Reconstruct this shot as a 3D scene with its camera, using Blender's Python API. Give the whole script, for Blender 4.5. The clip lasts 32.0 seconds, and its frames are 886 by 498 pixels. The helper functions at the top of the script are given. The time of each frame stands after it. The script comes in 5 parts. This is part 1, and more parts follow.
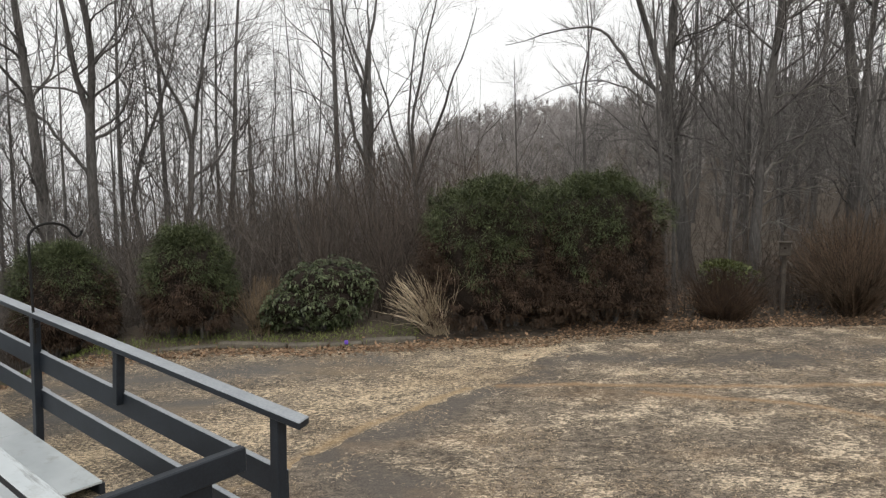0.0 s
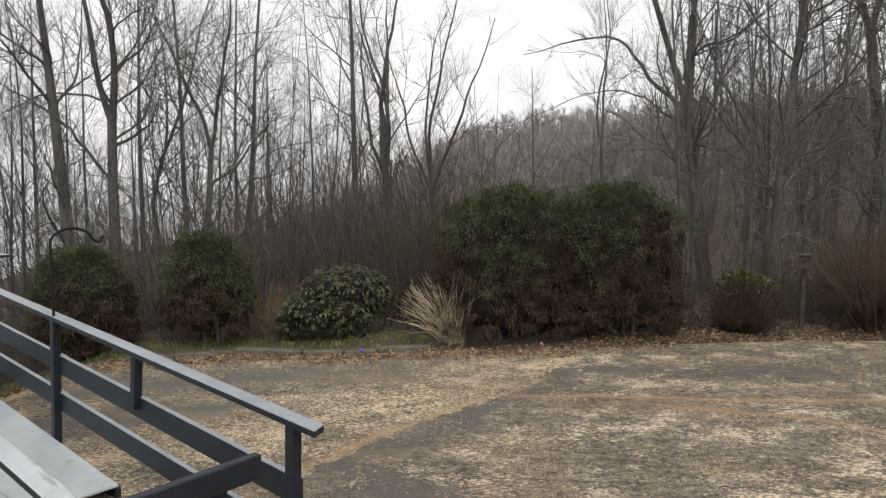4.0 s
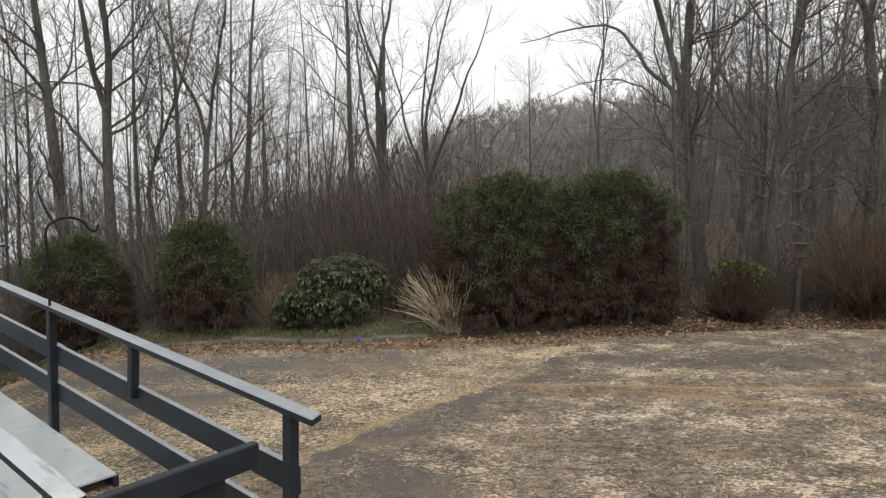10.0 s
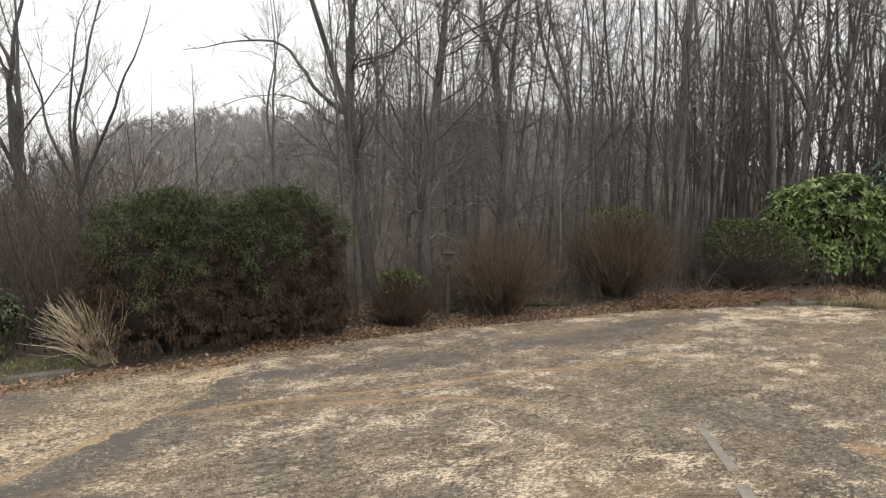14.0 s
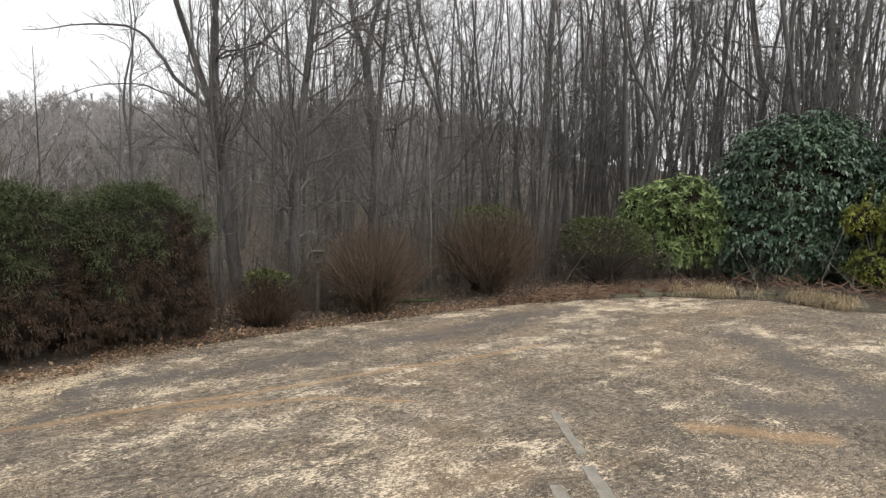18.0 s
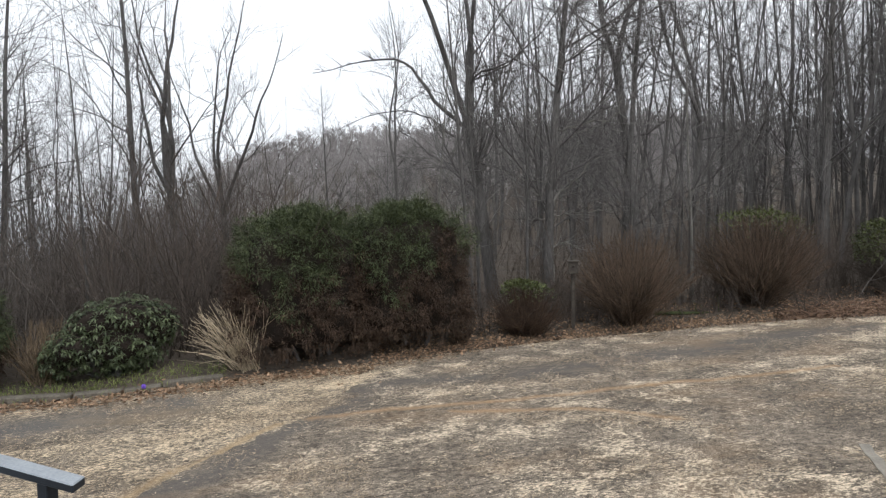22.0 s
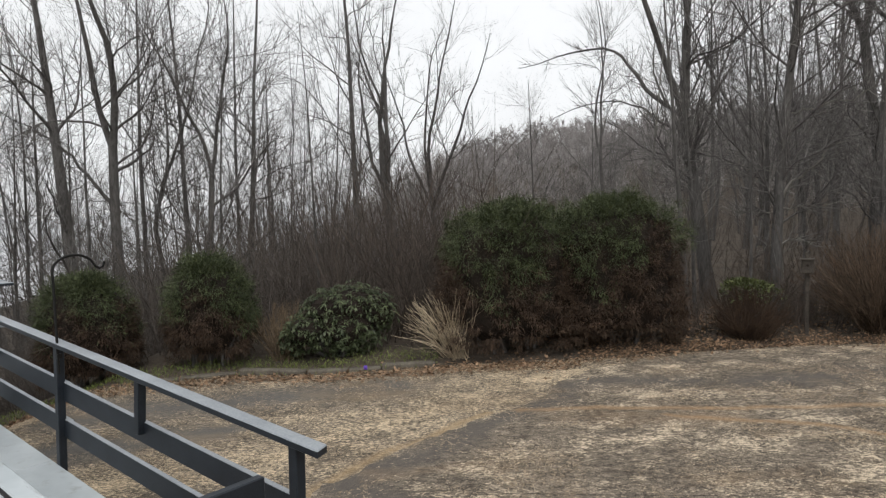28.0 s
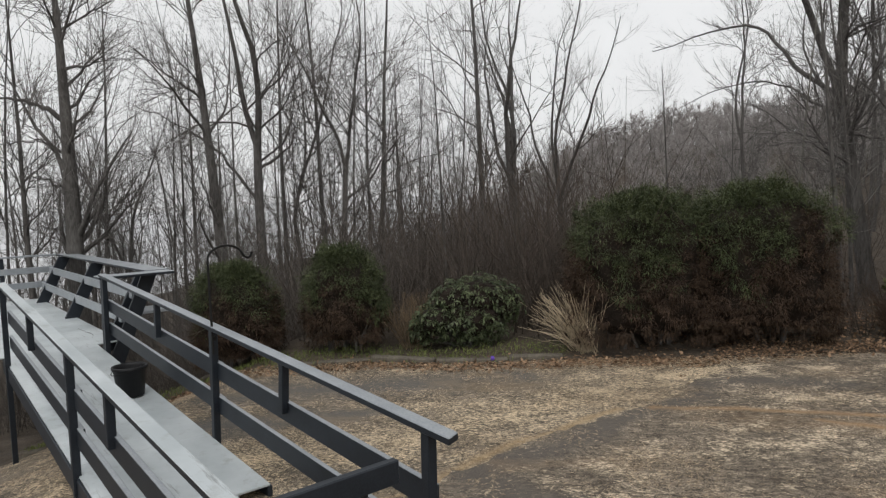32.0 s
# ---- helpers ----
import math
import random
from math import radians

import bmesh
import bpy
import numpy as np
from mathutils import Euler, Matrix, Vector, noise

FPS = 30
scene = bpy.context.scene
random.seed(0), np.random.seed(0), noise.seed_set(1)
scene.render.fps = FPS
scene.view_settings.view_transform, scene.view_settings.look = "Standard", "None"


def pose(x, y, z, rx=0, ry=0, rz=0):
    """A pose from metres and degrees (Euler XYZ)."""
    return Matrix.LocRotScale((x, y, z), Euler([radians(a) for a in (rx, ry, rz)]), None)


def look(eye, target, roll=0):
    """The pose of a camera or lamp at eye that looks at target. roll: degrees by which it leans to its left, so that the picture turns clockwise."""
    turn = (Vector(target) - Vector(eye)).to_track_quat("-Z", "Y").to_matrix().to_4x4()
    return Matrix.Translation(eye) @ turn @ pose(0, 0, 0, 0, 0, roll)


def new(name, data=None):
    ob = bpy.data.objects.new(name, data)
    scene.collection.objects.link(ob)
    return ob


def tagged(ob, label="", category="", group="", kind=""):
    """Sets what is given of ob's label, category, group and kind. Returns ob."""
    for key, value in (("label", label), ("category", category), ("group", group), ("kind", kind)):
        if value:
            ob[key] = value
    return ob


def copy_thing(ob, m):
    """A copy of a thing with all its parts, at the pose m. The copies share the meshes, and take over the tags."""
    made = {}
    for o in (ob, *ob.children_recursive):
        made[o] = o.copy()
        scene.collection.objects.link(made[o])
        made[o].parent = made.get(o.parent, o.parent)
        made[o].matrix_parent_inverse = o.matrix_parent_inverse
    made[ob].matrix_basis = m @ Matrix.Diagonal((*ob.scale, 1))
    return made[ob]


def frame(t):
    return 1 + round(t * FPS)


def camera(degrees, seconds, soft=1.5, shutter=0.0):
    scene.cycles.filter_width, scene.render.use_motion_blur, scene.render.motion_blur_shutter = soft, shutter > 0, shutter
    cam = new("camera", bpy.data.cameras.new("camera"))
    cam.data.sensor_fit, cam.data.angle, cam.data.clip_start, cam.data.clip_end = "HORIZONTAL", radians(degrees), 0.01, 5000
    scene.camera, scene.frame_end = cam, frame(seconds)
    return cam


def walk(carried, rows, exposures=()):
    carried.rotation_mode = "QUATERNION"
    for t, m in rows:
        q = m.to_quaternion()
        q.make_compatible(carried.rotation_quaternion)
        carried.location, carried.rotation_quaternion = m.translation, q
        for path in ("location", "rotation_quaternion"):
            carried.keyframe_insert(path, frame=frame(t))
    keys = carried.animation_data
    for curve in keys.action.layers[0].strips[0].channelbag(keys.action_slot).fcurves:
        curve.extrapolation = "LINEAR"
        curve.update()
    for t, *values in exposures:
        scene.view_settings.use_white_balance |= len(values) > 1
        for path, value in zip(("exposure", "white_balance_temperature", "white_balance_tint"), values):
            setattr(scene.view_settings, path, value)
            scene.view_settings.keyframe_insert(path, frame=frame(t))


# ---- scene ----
from itertools import product

PATH = [
        (0, 0.011, 0.005, 2.248, 0.03, -5.55, -0.38), (0.5, 0.015, -0.006, 2.256, -0.17, -5.58, -0.10),
        (1, 0.007, -0.009, 2.256, -0.04, -5.68, -0.09), (1.5, 0.009, -0.009, 2.257, 0.82, -5.30, -0.10),
        (2, 0.004, -0.014, 2.252, 0.73, -4.97, 0.12), (2.5, -0.002, -0.016, 2.254, 1.25, -4.57, 0.17),
        (3, 0.001, -0.000, 2.251, 1.19, -4.50, 0.15), (3.5, 0.002, 0.008, 2.257, 1.29, -4.78, 0.15),
        (5.5, -0.000, 0.003, 2.253, 1.39, -4.95, 0.15), (6, -0.003, 0.006, 2.252, 1.00, -5.21, -0.00),
        (6.5, -0.006, 0.009, 2.249, 1.74, -5.32, -0.18), (7, 0.002, 0.008, 2.254, 1.75, -4.99, -0.32),
        (7.5, 0.003, 0.008, 2.251, 1.22, -5.80, -0.31), (8, -0.006, 0.008, 2.255, 1.15, -5.64, 0.23),
        (8.5, -0.004, 0.004, 2.254, 0.94, -5.34, 0.10), (9, -0.000, 0.000, 2.250, 1.09, -5.16, 0.01),
        (9.5, -0.000, 0.007, 2.253, 1.23, -5.74, 0.23), (10, -0.000, 0.009, 2.253, 1.05, -5.75, 0.14),
        (10.5, -0.007, 0.013, 2.255, 1.16, -4.92, 0.10), (11, 0.007, 0.003, 2.257, 0.89, -4.69, -0.24),
        (11.5, 0.064, 0.007, 2.260, -7.42, -4.26, 0.58), (12, 0.107, -0.046, 2.279, -14.65, -4.29, 1.00),
        (12.5, 0.113, -0.061, 2.295, -18.62, -4.76, 1.60), (13, 0.149, -0.059, 2.310, -21.79, -4.95, 1.50),
        (13.5, 0.171, -0.059, 2.313, -25.15, -4.37, 1.37), (14, 0.196, -0.095, 2.318, -25.77, -4.57, 0.69),
        (14.5, 0.218, -0.115, 2.317, -27.49, -5.11, 0.94), (15, 0.218, -0.111, 2.321, -30.81, -5.58, 1.62),
        (15.5, 0.239, -0.112, 2.328, -31.83, -5.56, 1.29), (17.5, 0.257, -0.200, 2.361, -34.57, -5.16, 0.98),
        (18, 0.268, -0.210, 2.359, -36.36, -4.75, 1.23), (18.5, 0.261, -0.225, 2.375, -37.48, -4.23, 1.35),
        (19, 0.292, -0.239, 2.366, -39.09, -4.58, 1.31), (19.5, 0.285, -0.255, 2.377, -39.75, -4.69, 1.46),
        (20, 0.285, -0.249, 2.371, -40.55, -5.02, 1.43), (20.5, 0.275, -0.226, 2.365, -37.72, -5.03, 0.80),
        (21, 0.220, -0.164, 2.349, -28.30, -4.82, -0.12), (21.5, 0.198, -0.122, 2.349, -21.11, -5.01, -0.99),
        (22, 0.137, -0.053, 2.286, -15.52, -3.58, -1.15), (22.5, 0.107, -0.022, 2.268, -10.13, -3.38, -1.59),
        (23, 0.089, -0.007, 2.257, -5.54, -3.52, -1.86), (23.5, 0.080, -0.000, 2.262, -2.51, -3.67, -2.12),
        (24, 0.071, 0.001, 2.264, -1.83, -3.66, -1.98), (24.5, 0.049, 0.007, 2.265, -1.59, -3.96, -1.92),
        (25, 0.042, -0.003, 2.270, -1.02, -3.69, -1.70), (25.5, 0.030, -0.000, 2.264, -0.04, -3.89, -1.57),
        (26, 0.037, -0.005, 2.267, 0.32, -3.88, -1.72), (26.5, 0.035, -0.006, 2.269, 0.81, -3.86, -1.68),
        (28.5, 0.033, -0.008, 2.270, 1.69, -3.57, -1.52), (29, 0.033, -0.007, 2.272, 1.60, -3.68, -1.35),
        (29.5, 0.033, 0.002, 2.269, 1.86, -3.85, -1.39), (30, 0.024, 0.006, 2.267, 3.87, -3.66, -1.55),
        (30.5, 0.015, 0.015, 2.259, 7.08, -3.32, -2.12), (31, 0.012, 0.014, 2.259, 9.52, -3.68, -2.40),
        (31.5, 0.005, 0.010, 2.260, 11.78, -3.99, -2.42), (32, 0.003, 0.001, 2.263, 12.40, -3.97, -2.20),
]


def carried_pose(x, y, z, yaw, pitch, roll):
    return pose(x, y, z, 90 + pitch, 0, yaw) @ pose(0, 0, 0, 0, 0, roll)


cam = camera(67.3, 32.0, soft=1.3)
walk(cam, [(t, carried_pose(*p)) for t, *p in PATH],
     [(0, 0.0, 6550, 10), (11, 0.0, 6550, 10), (13, 0.24, 6600, 10), (15, 0.26, 6550, 10), (18, 0.30, 6450, 10), (19, 0.42, 6450, 10), (20.2, 0.45, 6400, 10), (21, 0.46, 6050, 10),
      (22.2, 0.12, 6100, 10), (23, 0.0, 6250, 10), (24, -0.06, 6350, 10), (30, -0.13, 6400, 10), (31, -0.27, 6450, 10), (32, -0.32, 6450, 10)])

# ---- sky and light: bright, even overcast ----
world = bpy.data.worlds.new("overcast_sky")
scene.world = world
world.use_nodes = True
wn, wl = world.node_tree.nodes, world.node_tree.links
sky = wn.new("ShaderNodeTexSky")
sky.sky_type, sky.sun_disc = "NISHITA", False
sky.sun_elevation, sky.sun_rotation = radians(48), radians(200)
sky.air_density, sky.dust_density, sky.ozone_density = 1.0, 6.0, 0.5
grey = wn.new("ShaderNodeHueSaturation")
grey.inputs["Saturation"].default_value = 0.12
cloud = wn.new("ShaderNodeMix")
cloud.data_type = "RGBA"
cloud.inputs[0].default_value = 0.75
cloud.inputs[7].default_value = (10.2, 10.25, 10.25, 1)
wl.new(sky.outputs[0], grey.inputs["Color"])
wl.new(grey.outputs[0], cloud.inputs[6])
wl.new(cloud.outputs[2], wn["Background"].inputs["Color"])
wn["Background"].inputs["Strength"].default_value = 0.125
sun = new("sun", bpy.data.lights.new("sun", "SUN"))
sun.data.energy, sun.data.angle, sun.data.color = 0.9, radians(25), (1.0, 0.96, 0.9)
sun.matrix_world = look((6, -16, 20), (0, 0, 0))


# ---- materials ----
def material(name, rough=0.8, metal=0.0):
    m = bpy.data.materials.new(name)
    m.use_nodes = True
    b = m.node_tree.nodes["Principled BSDF"]
    b.inputs["Roughness"].default_value, b.inputs["Metallic"].default_value = rough, metal
    b.inputs["Specular IOR Level"].default_value = 0.25
    return m, m.node_tree.nodes, m.node_tree.links, b


def noise_of(n, l, scale, detail=4.0, stretch=None, rough=0.55):
    co = n.new("ShaderNodeTexCoord")
    tex = n.new("ShaderNodeTexNoise")
    tex.inputs["Scale"].default_value, tex.inputs["Detail"].default_value = scale, detail
    tex.inputs["Roughness"].default_value = rough
    if stretch:
        mp = n.new("ShaderNodeMapping")
        mp.inputs["Scale"].default_value = stretch
        l.new(co.outputs["Object"], mp.inputs[0])
        l.new(mp.outputs[0], tex.inputs["Vector"])
    else:
        l.new(co.outputs["Object"], tex.inputs["Vector"])
    return tex.outputs["Fac"]


def ramp_of(n, l, fac, stops):
    r = n.new("ShaderNodeValToRGB")
    while len(r.color_ramp.elements) < len(stops):
        r.color_ramp.elements.new(0.5)
    for e, (p, c) in zip(r.color_ramp.elements, stops):
        e.position, e.color = p, (*c, 1)
    l.new(fac, r.inputs[0])
    return r.outputs[0]


def blend(n, l, fac, a, b, mode="MIX"):
    m = n.new("ShaderNodeMix")
    m.data_type, m.blend_type = "RGBA", mode
    for sock, v in ((m.inputs[0], fac), (m.inputs[6], a), (m.inputs[7], b)):
        if isinstance(v, (int, float)):
            sock.default_value = v
        elif isinstance(v, tuple):
            sock.default_value = (*v, 1)
        else:
            l.new(v, sock)
    return m.outputs[2]


def bumped(n, l, b, fac, strength, dist):
    bp = n.new("ShaderNodeBump")
    bp.inputs["Strength"].default_value, bp.inputs["Distance"].default_value = strength, dist
    l.new(fac, bp.inputs["Height"])
    l.new(bp.outputs[0], b.inputs["Normal"])


def two_tone(name, dark, light, scale=6.0, fine=60.0, rough=0.8, bump=0.3, dist=0.01, stretch=None, islands=0.0, metal=0.0, gloss=0.25):
    """A surface with broad and fine variation; islands: how far loose pieces differ in brightness."""
    m, n, l, b = material(name, rough, metal)
    b.inputs["Specular IOR Level"].default_value = gloss
    broad, grain = noise_of(n, l, scale, 4, stretch), noise_of(n, l, fine, 5, stretch)
    mix = n.new("ShaderNodeMath")
    mix.operation = "MULTIPLY_ADD"
    mix.inputs[1].default_value = 0.5
    half = n.new("ShaderNodeMath")
    half.operation = "MULTIPLY"
    half.inputs[1].default_value = 0.5
    l.new(grain, half.inputs[0])
    l.new(broad, mix.inputs[0])
    l.new(half.outputs[0], mix.inputs[2])
    col = ramp_of(n, l, mix.outputs[0], [(0.34, dark), (0.66, light)])
    if islands:
        geo = n.new("ShaderNodeNewGeometry")
        rng = n.new("ShaderNodeMapRange")
        rng.inputs["To Min"].default_value, rng.inputs["To Max"].default_value = 1 - islands, 1 + islands
        l.new(geo.outputs["Random Per Island"], rng.inputs[0])
        hsv = n.new("ShaderNodeHueSaturation")
        l.new(col, hsv.inputs["Color"])
        l.new(rng.outputs[0], hsv.inputs["Value"])
        col = hsv.outputs[0]
    l.new(col, b.inputs["Base Color"])
    if bump:
        bumped(n, l, b, grain, bump, dist)
    return m


M_BARK = two_tone("grey_bark", (0.036, 0.033, 0.031), (0.155, 0.146, 0.137), 3, 28, 0.9, 0.6, 0.02, (1, 1, 0.25))
M_BARK_PALE = two_tone("pale_bark", (0.10, 0.094, 0.085), (0.25, 0.235, 0.21), 4, 30, 0.85, 0.4, 0.01, (1, 1, 0.3))
M_TWIG = two_tone("twig_bark", (0.065, 0.06, 0.057), (0.20, 0.187, 0.176), 2, 30, 0.9, 0, 0, None, 0.5)
# Haze put into colour: far bark paler and cooler, hill bark paler still.
M_FAR_HAZED = two_tone("hazed_far_bark", (0.058, 0.054, 0.051), (0.155, 0.146, 0.139), 0.3, 4, 0.95, 0, 0, None, 0.25)
M_HILL_HAZED = two_tone("hazed_hill_bark", (0.18, 0.165, 0.158), (0.33, 0.307, 0.295), 0.1, 2, 0.95, 0, 0, None, 0.25)
M_BRUSH = two_tone("brush_bark", (0.042, 0.034, 0.028), (0.115, 0.092, 0.076), 1, 20, 0.9, 0, 0, None, 0.3)
M_THICKET = two_tone("thicket_bark", (0.055, 0.047, 0.041), (0.15, 0.130, 0.113), 0.6, 10, 0.9, 0, 0, None, 0.3)
M_RED = two_tone("red_brown_twigs", (0.038, 0.027, 0.019), (0.138, 0.096, 0.065), 2, 30, 0.85, 0, 0, None, 0.6)
M_TAN = two_tone("dry_tan_stems", (0.28, 0.22, 0.145), (0.60, 0.50, 0.36), 2, 30, 0.85, 0, 0, None, 0.3)
M_HAY = two_tone("hay", (0.17, 0.13, 0.08), (0.42, 0.33, 0.205), 2, 30, 0.9, 0, 0, None, 0.4)
M_TANB = two_tone("dry_brown_stems", (0.11, 0.08, 0.052), (0.24, 0.18, 0.118), 2, 30, 0.85, 0, 0, None, 0.3)
M_DEAD = two_tone("dead_red_twigs", (0.11, 0.067, 0.044), (0.27, 0.18, 0.125), 2, 30, 0.85, 0, 0, None, 0.5)
M_OLIVE = two_tone("olive_leaf", (0.035, 0.045, 0.015), (0.125, 0.14, 0.05), 1.0, 12, 0.5, 0, 0, None, 0.4)
M_YEW = two_tone("dark_green_needles", (0.020, 0.028, 0.013), (0.108, 0.128, 0.056), 6, 30, 0.75, 0, 0, None, 0.4)
M_YEWB = two_tone("browned_needles", (0.020, 0.014, 0.010), (0.098, 0.062, 0.040), 6, 30, 0.85, 0, 0, None, 0.3)
# Near-black tone: the shade inside shrubs and holes put into colour.
M_INNER_SHADE = two_tone("interior_shade", (0.012, 0.009, 0.007), (0.035, 0.026, 0.02), 6, 40, 0.95, 0.5, 0.03)
M_RHODO = two_tone("rhododendron_leaf", (0.028, 0.056, 0.032), (0.115, 0.17, 0.105), 1.0, 12, 0.36, 0, 0, None, 0.5, 0, 0.5)
M_RHODOP = two_tone("pale_rhododendron_leaf", (0.026, 0.038, 0.017), (0.11, 0.13, 0.065), 5.0, 25, 0.45, 0, 0, None, 0.4)
M_LAUREL = two_tone("laurel_leaf", (0.06, 0.095, 0.03), (0.28, 0.35, 0.14), 1.0, 12, 0.4, 0, 0, None, 0.45)
M_YELLOW = two_tone("yellow_green_leaf", (0.03, 0.06, 0.02), (0.32, 0.32, 0.06), 1.2, 12, 0.5, 0, 0, None, 0.4)
M_LITTER = two_tone("fallen_leaves", (0.12, 0.072, 0.042), (0.30, 0.20, 0.125), 1.0, 20, 0.85, 0, 0, None, 0.6)
M_GRASS = two_tone("winter_grass", (0.07, 0.10, 0.025), (0.22, 0.24, 0.08), 1.0, 20, 0.8, 0, 0, None, 0.4)
M_TIMBER = two_tone("weathered_timber", (0.06, 0.052, 0.042), (0.17, 0.15, 0.12), 4, 40, 0.9, 0.5, 0.01)
M_STONE = two_tone("mossy_stone", (0.05, 0.049, 0.031), (0.15, 0.138, 0.098), 3, 30, 0.9, 0.6, 0.02)
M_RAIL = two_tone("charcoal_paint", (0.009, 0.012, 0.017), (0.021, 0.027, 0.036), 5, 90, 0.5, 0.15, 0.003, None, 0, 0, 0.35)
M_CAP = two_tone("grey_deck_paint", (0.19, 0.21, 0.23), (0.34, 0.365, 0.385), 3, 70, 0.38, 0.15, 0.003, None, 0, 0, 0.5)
def peeling_paint():
    """Pale grey deck paint, scuffed and cracked along the run of the boards."""
    m, n, l, b = material("pale_grey_paint", 0.36)
    b.inputs["Specular IOR Level"].default_value = 0.5
    broad, grain = noise_of(n, l, 1.4, 5), noise_of(n, l, 55, 5)
    col = ramp_of(n, l, broad, [(0.34, (0.38, 0.42, 0.435)), (0.66, (0.56, 0.60, 0.615))])
    crack = ramp_of(n, l, noise_of(n, l, 2.2, 8, (0.45, 5.0, 1), 0.72), [(0.60, (0, 0, 0)), (0.68, (0.7, 0.7, 0.7))])
    col = blend(n, l, crack, col, (0.13, 0.135, 0.13))
    dirt = ramp_of(n, l, noise_of(n, l, 7, 6, None, 0.7), [(0.55, (0, 0, 0)), (0.75, (0.5, 0.5, 0.5))])
    col = blend(n, l, dirt, col, (0.20, 0.20, 0.175))
    l.new(col, b.inputs["Base Color"])
    bumped(n, l, b, grain, 0.15, 0.003)
    return m


M_DECK = peeling_paint()
M_BUCKET = two_tone("black_plastic", (0.012, 0.012, 0.013), (0.02, 0.02, 0.022), 6, 60, 0.5, 0.05, 0.002)
M_IRON = two_tone("black_iron", (0.006, 0.006, 0.006), (0.016, 0.015, 0.014), 20, 90, 0.55, 0.2, 0.002)
M_BOX = two_tone("weathered_box_wood", (0.035, 0.03, 0.025), (0.10, 0.086, 0.072), 8, 60, 0.9, 0.3, 0.004)
M_PURPLE = two_tone("purple_petals", (0.12, 0.06, 0.4), (0.22, 0.12, 0.6), 20, 60, 0.6, 0)
M_STRAW = two_tone("straw", (0.24, 0.18, 0.12), (0.54, 0.43, 0.30), 2, 30, 0.9, 0, 0, None, 0.35)
# Ridge tone with the valley's haze mixed in.
M_RIDGE_HAZE = two_tone("haze_toned_ridge", (0.55, 0.56, 0.575), (0.62, 0.63, 0.64), 0.01, 0.2, 1.0, 0)


def math_of(n, l, op, a, b=None, c=None):
    m = n.new("ShaderNodeMath")
    m.operation = op
    for sock, v in zip(m.inputs, (a, b, c)):
        if v is None:
            continue
        if isinstance(v, (int, float)):
            sock.default_value = v
        else:
            l.new(v, sock)
    return m.outputs[0]


def along_line(n, l, x0, y0, x1, y1, wide, wobble=0.25):
    """1 near the line between two places on the ground, fading to 0 at about wide metres; ragged."""
    co = n.new("ShaderNodeTexCoord")
    sep = n.new("ShaderNodeSeparateXYZ")
    l.new(co.outputs["Object"], sep.inputs[0])
    ln = math.hypot(x1 - x0, y1 - y0)
    ux, uy = (x1 - x0) / ln, (y1 - y0) / ln
    dx, dy = math_of(n, l, "SUBTRACT", sep.outputs[0], x0), math_of(n, l, "SUBTRACT", sep.outputs[1], y0)
    t = math_of(n, l, "ADD", math_of(n, l, "MULTIPLY", dx, ux), math_of(n, l, "MULTIPLY", dy, uy))
    t = math_of(n, l, "SUBTRACT", t, math_of(n, l, "MINIMUM", math_of(n, l, "MAXIMUM", t, 0.0), ln))
    d = math_of(n, l, "SUBTRACT", math_of(n, l, "MULTIPLY", dx, -uy), math_of(n, l, "MULTIPLY", dy, -ux))
    warp = math_of(n, l, "MULTIPLY", math_of(n, l, "SUBTRACT", noise_of(n, l, 0.9, 4), 0.5), wobble * 2.2)
    far = math_of(n, l, "ADD", math_of(n, l, "ABSOLUTE", math_of(n, l, "ADD", d, warp)), math_of(n, l, "ABSOLUTE", t))
    ragged = math_of(n, l, "MULTIPLY_ADD", noise_of(n, l, 6.0, 5, None, 0.75), wide * 1.1, math_of(n, l, "SUBTRACT", far, wide * 0.55))
    fade = n.new("ShaderNodeMapRange")
    fade.inputs["From Min"].default_value, fade.inputs["From Max"].default_value = wide, wide * 0.1
    l.new(ragged, fade.inputs[0])
    return fade.outputs[0]


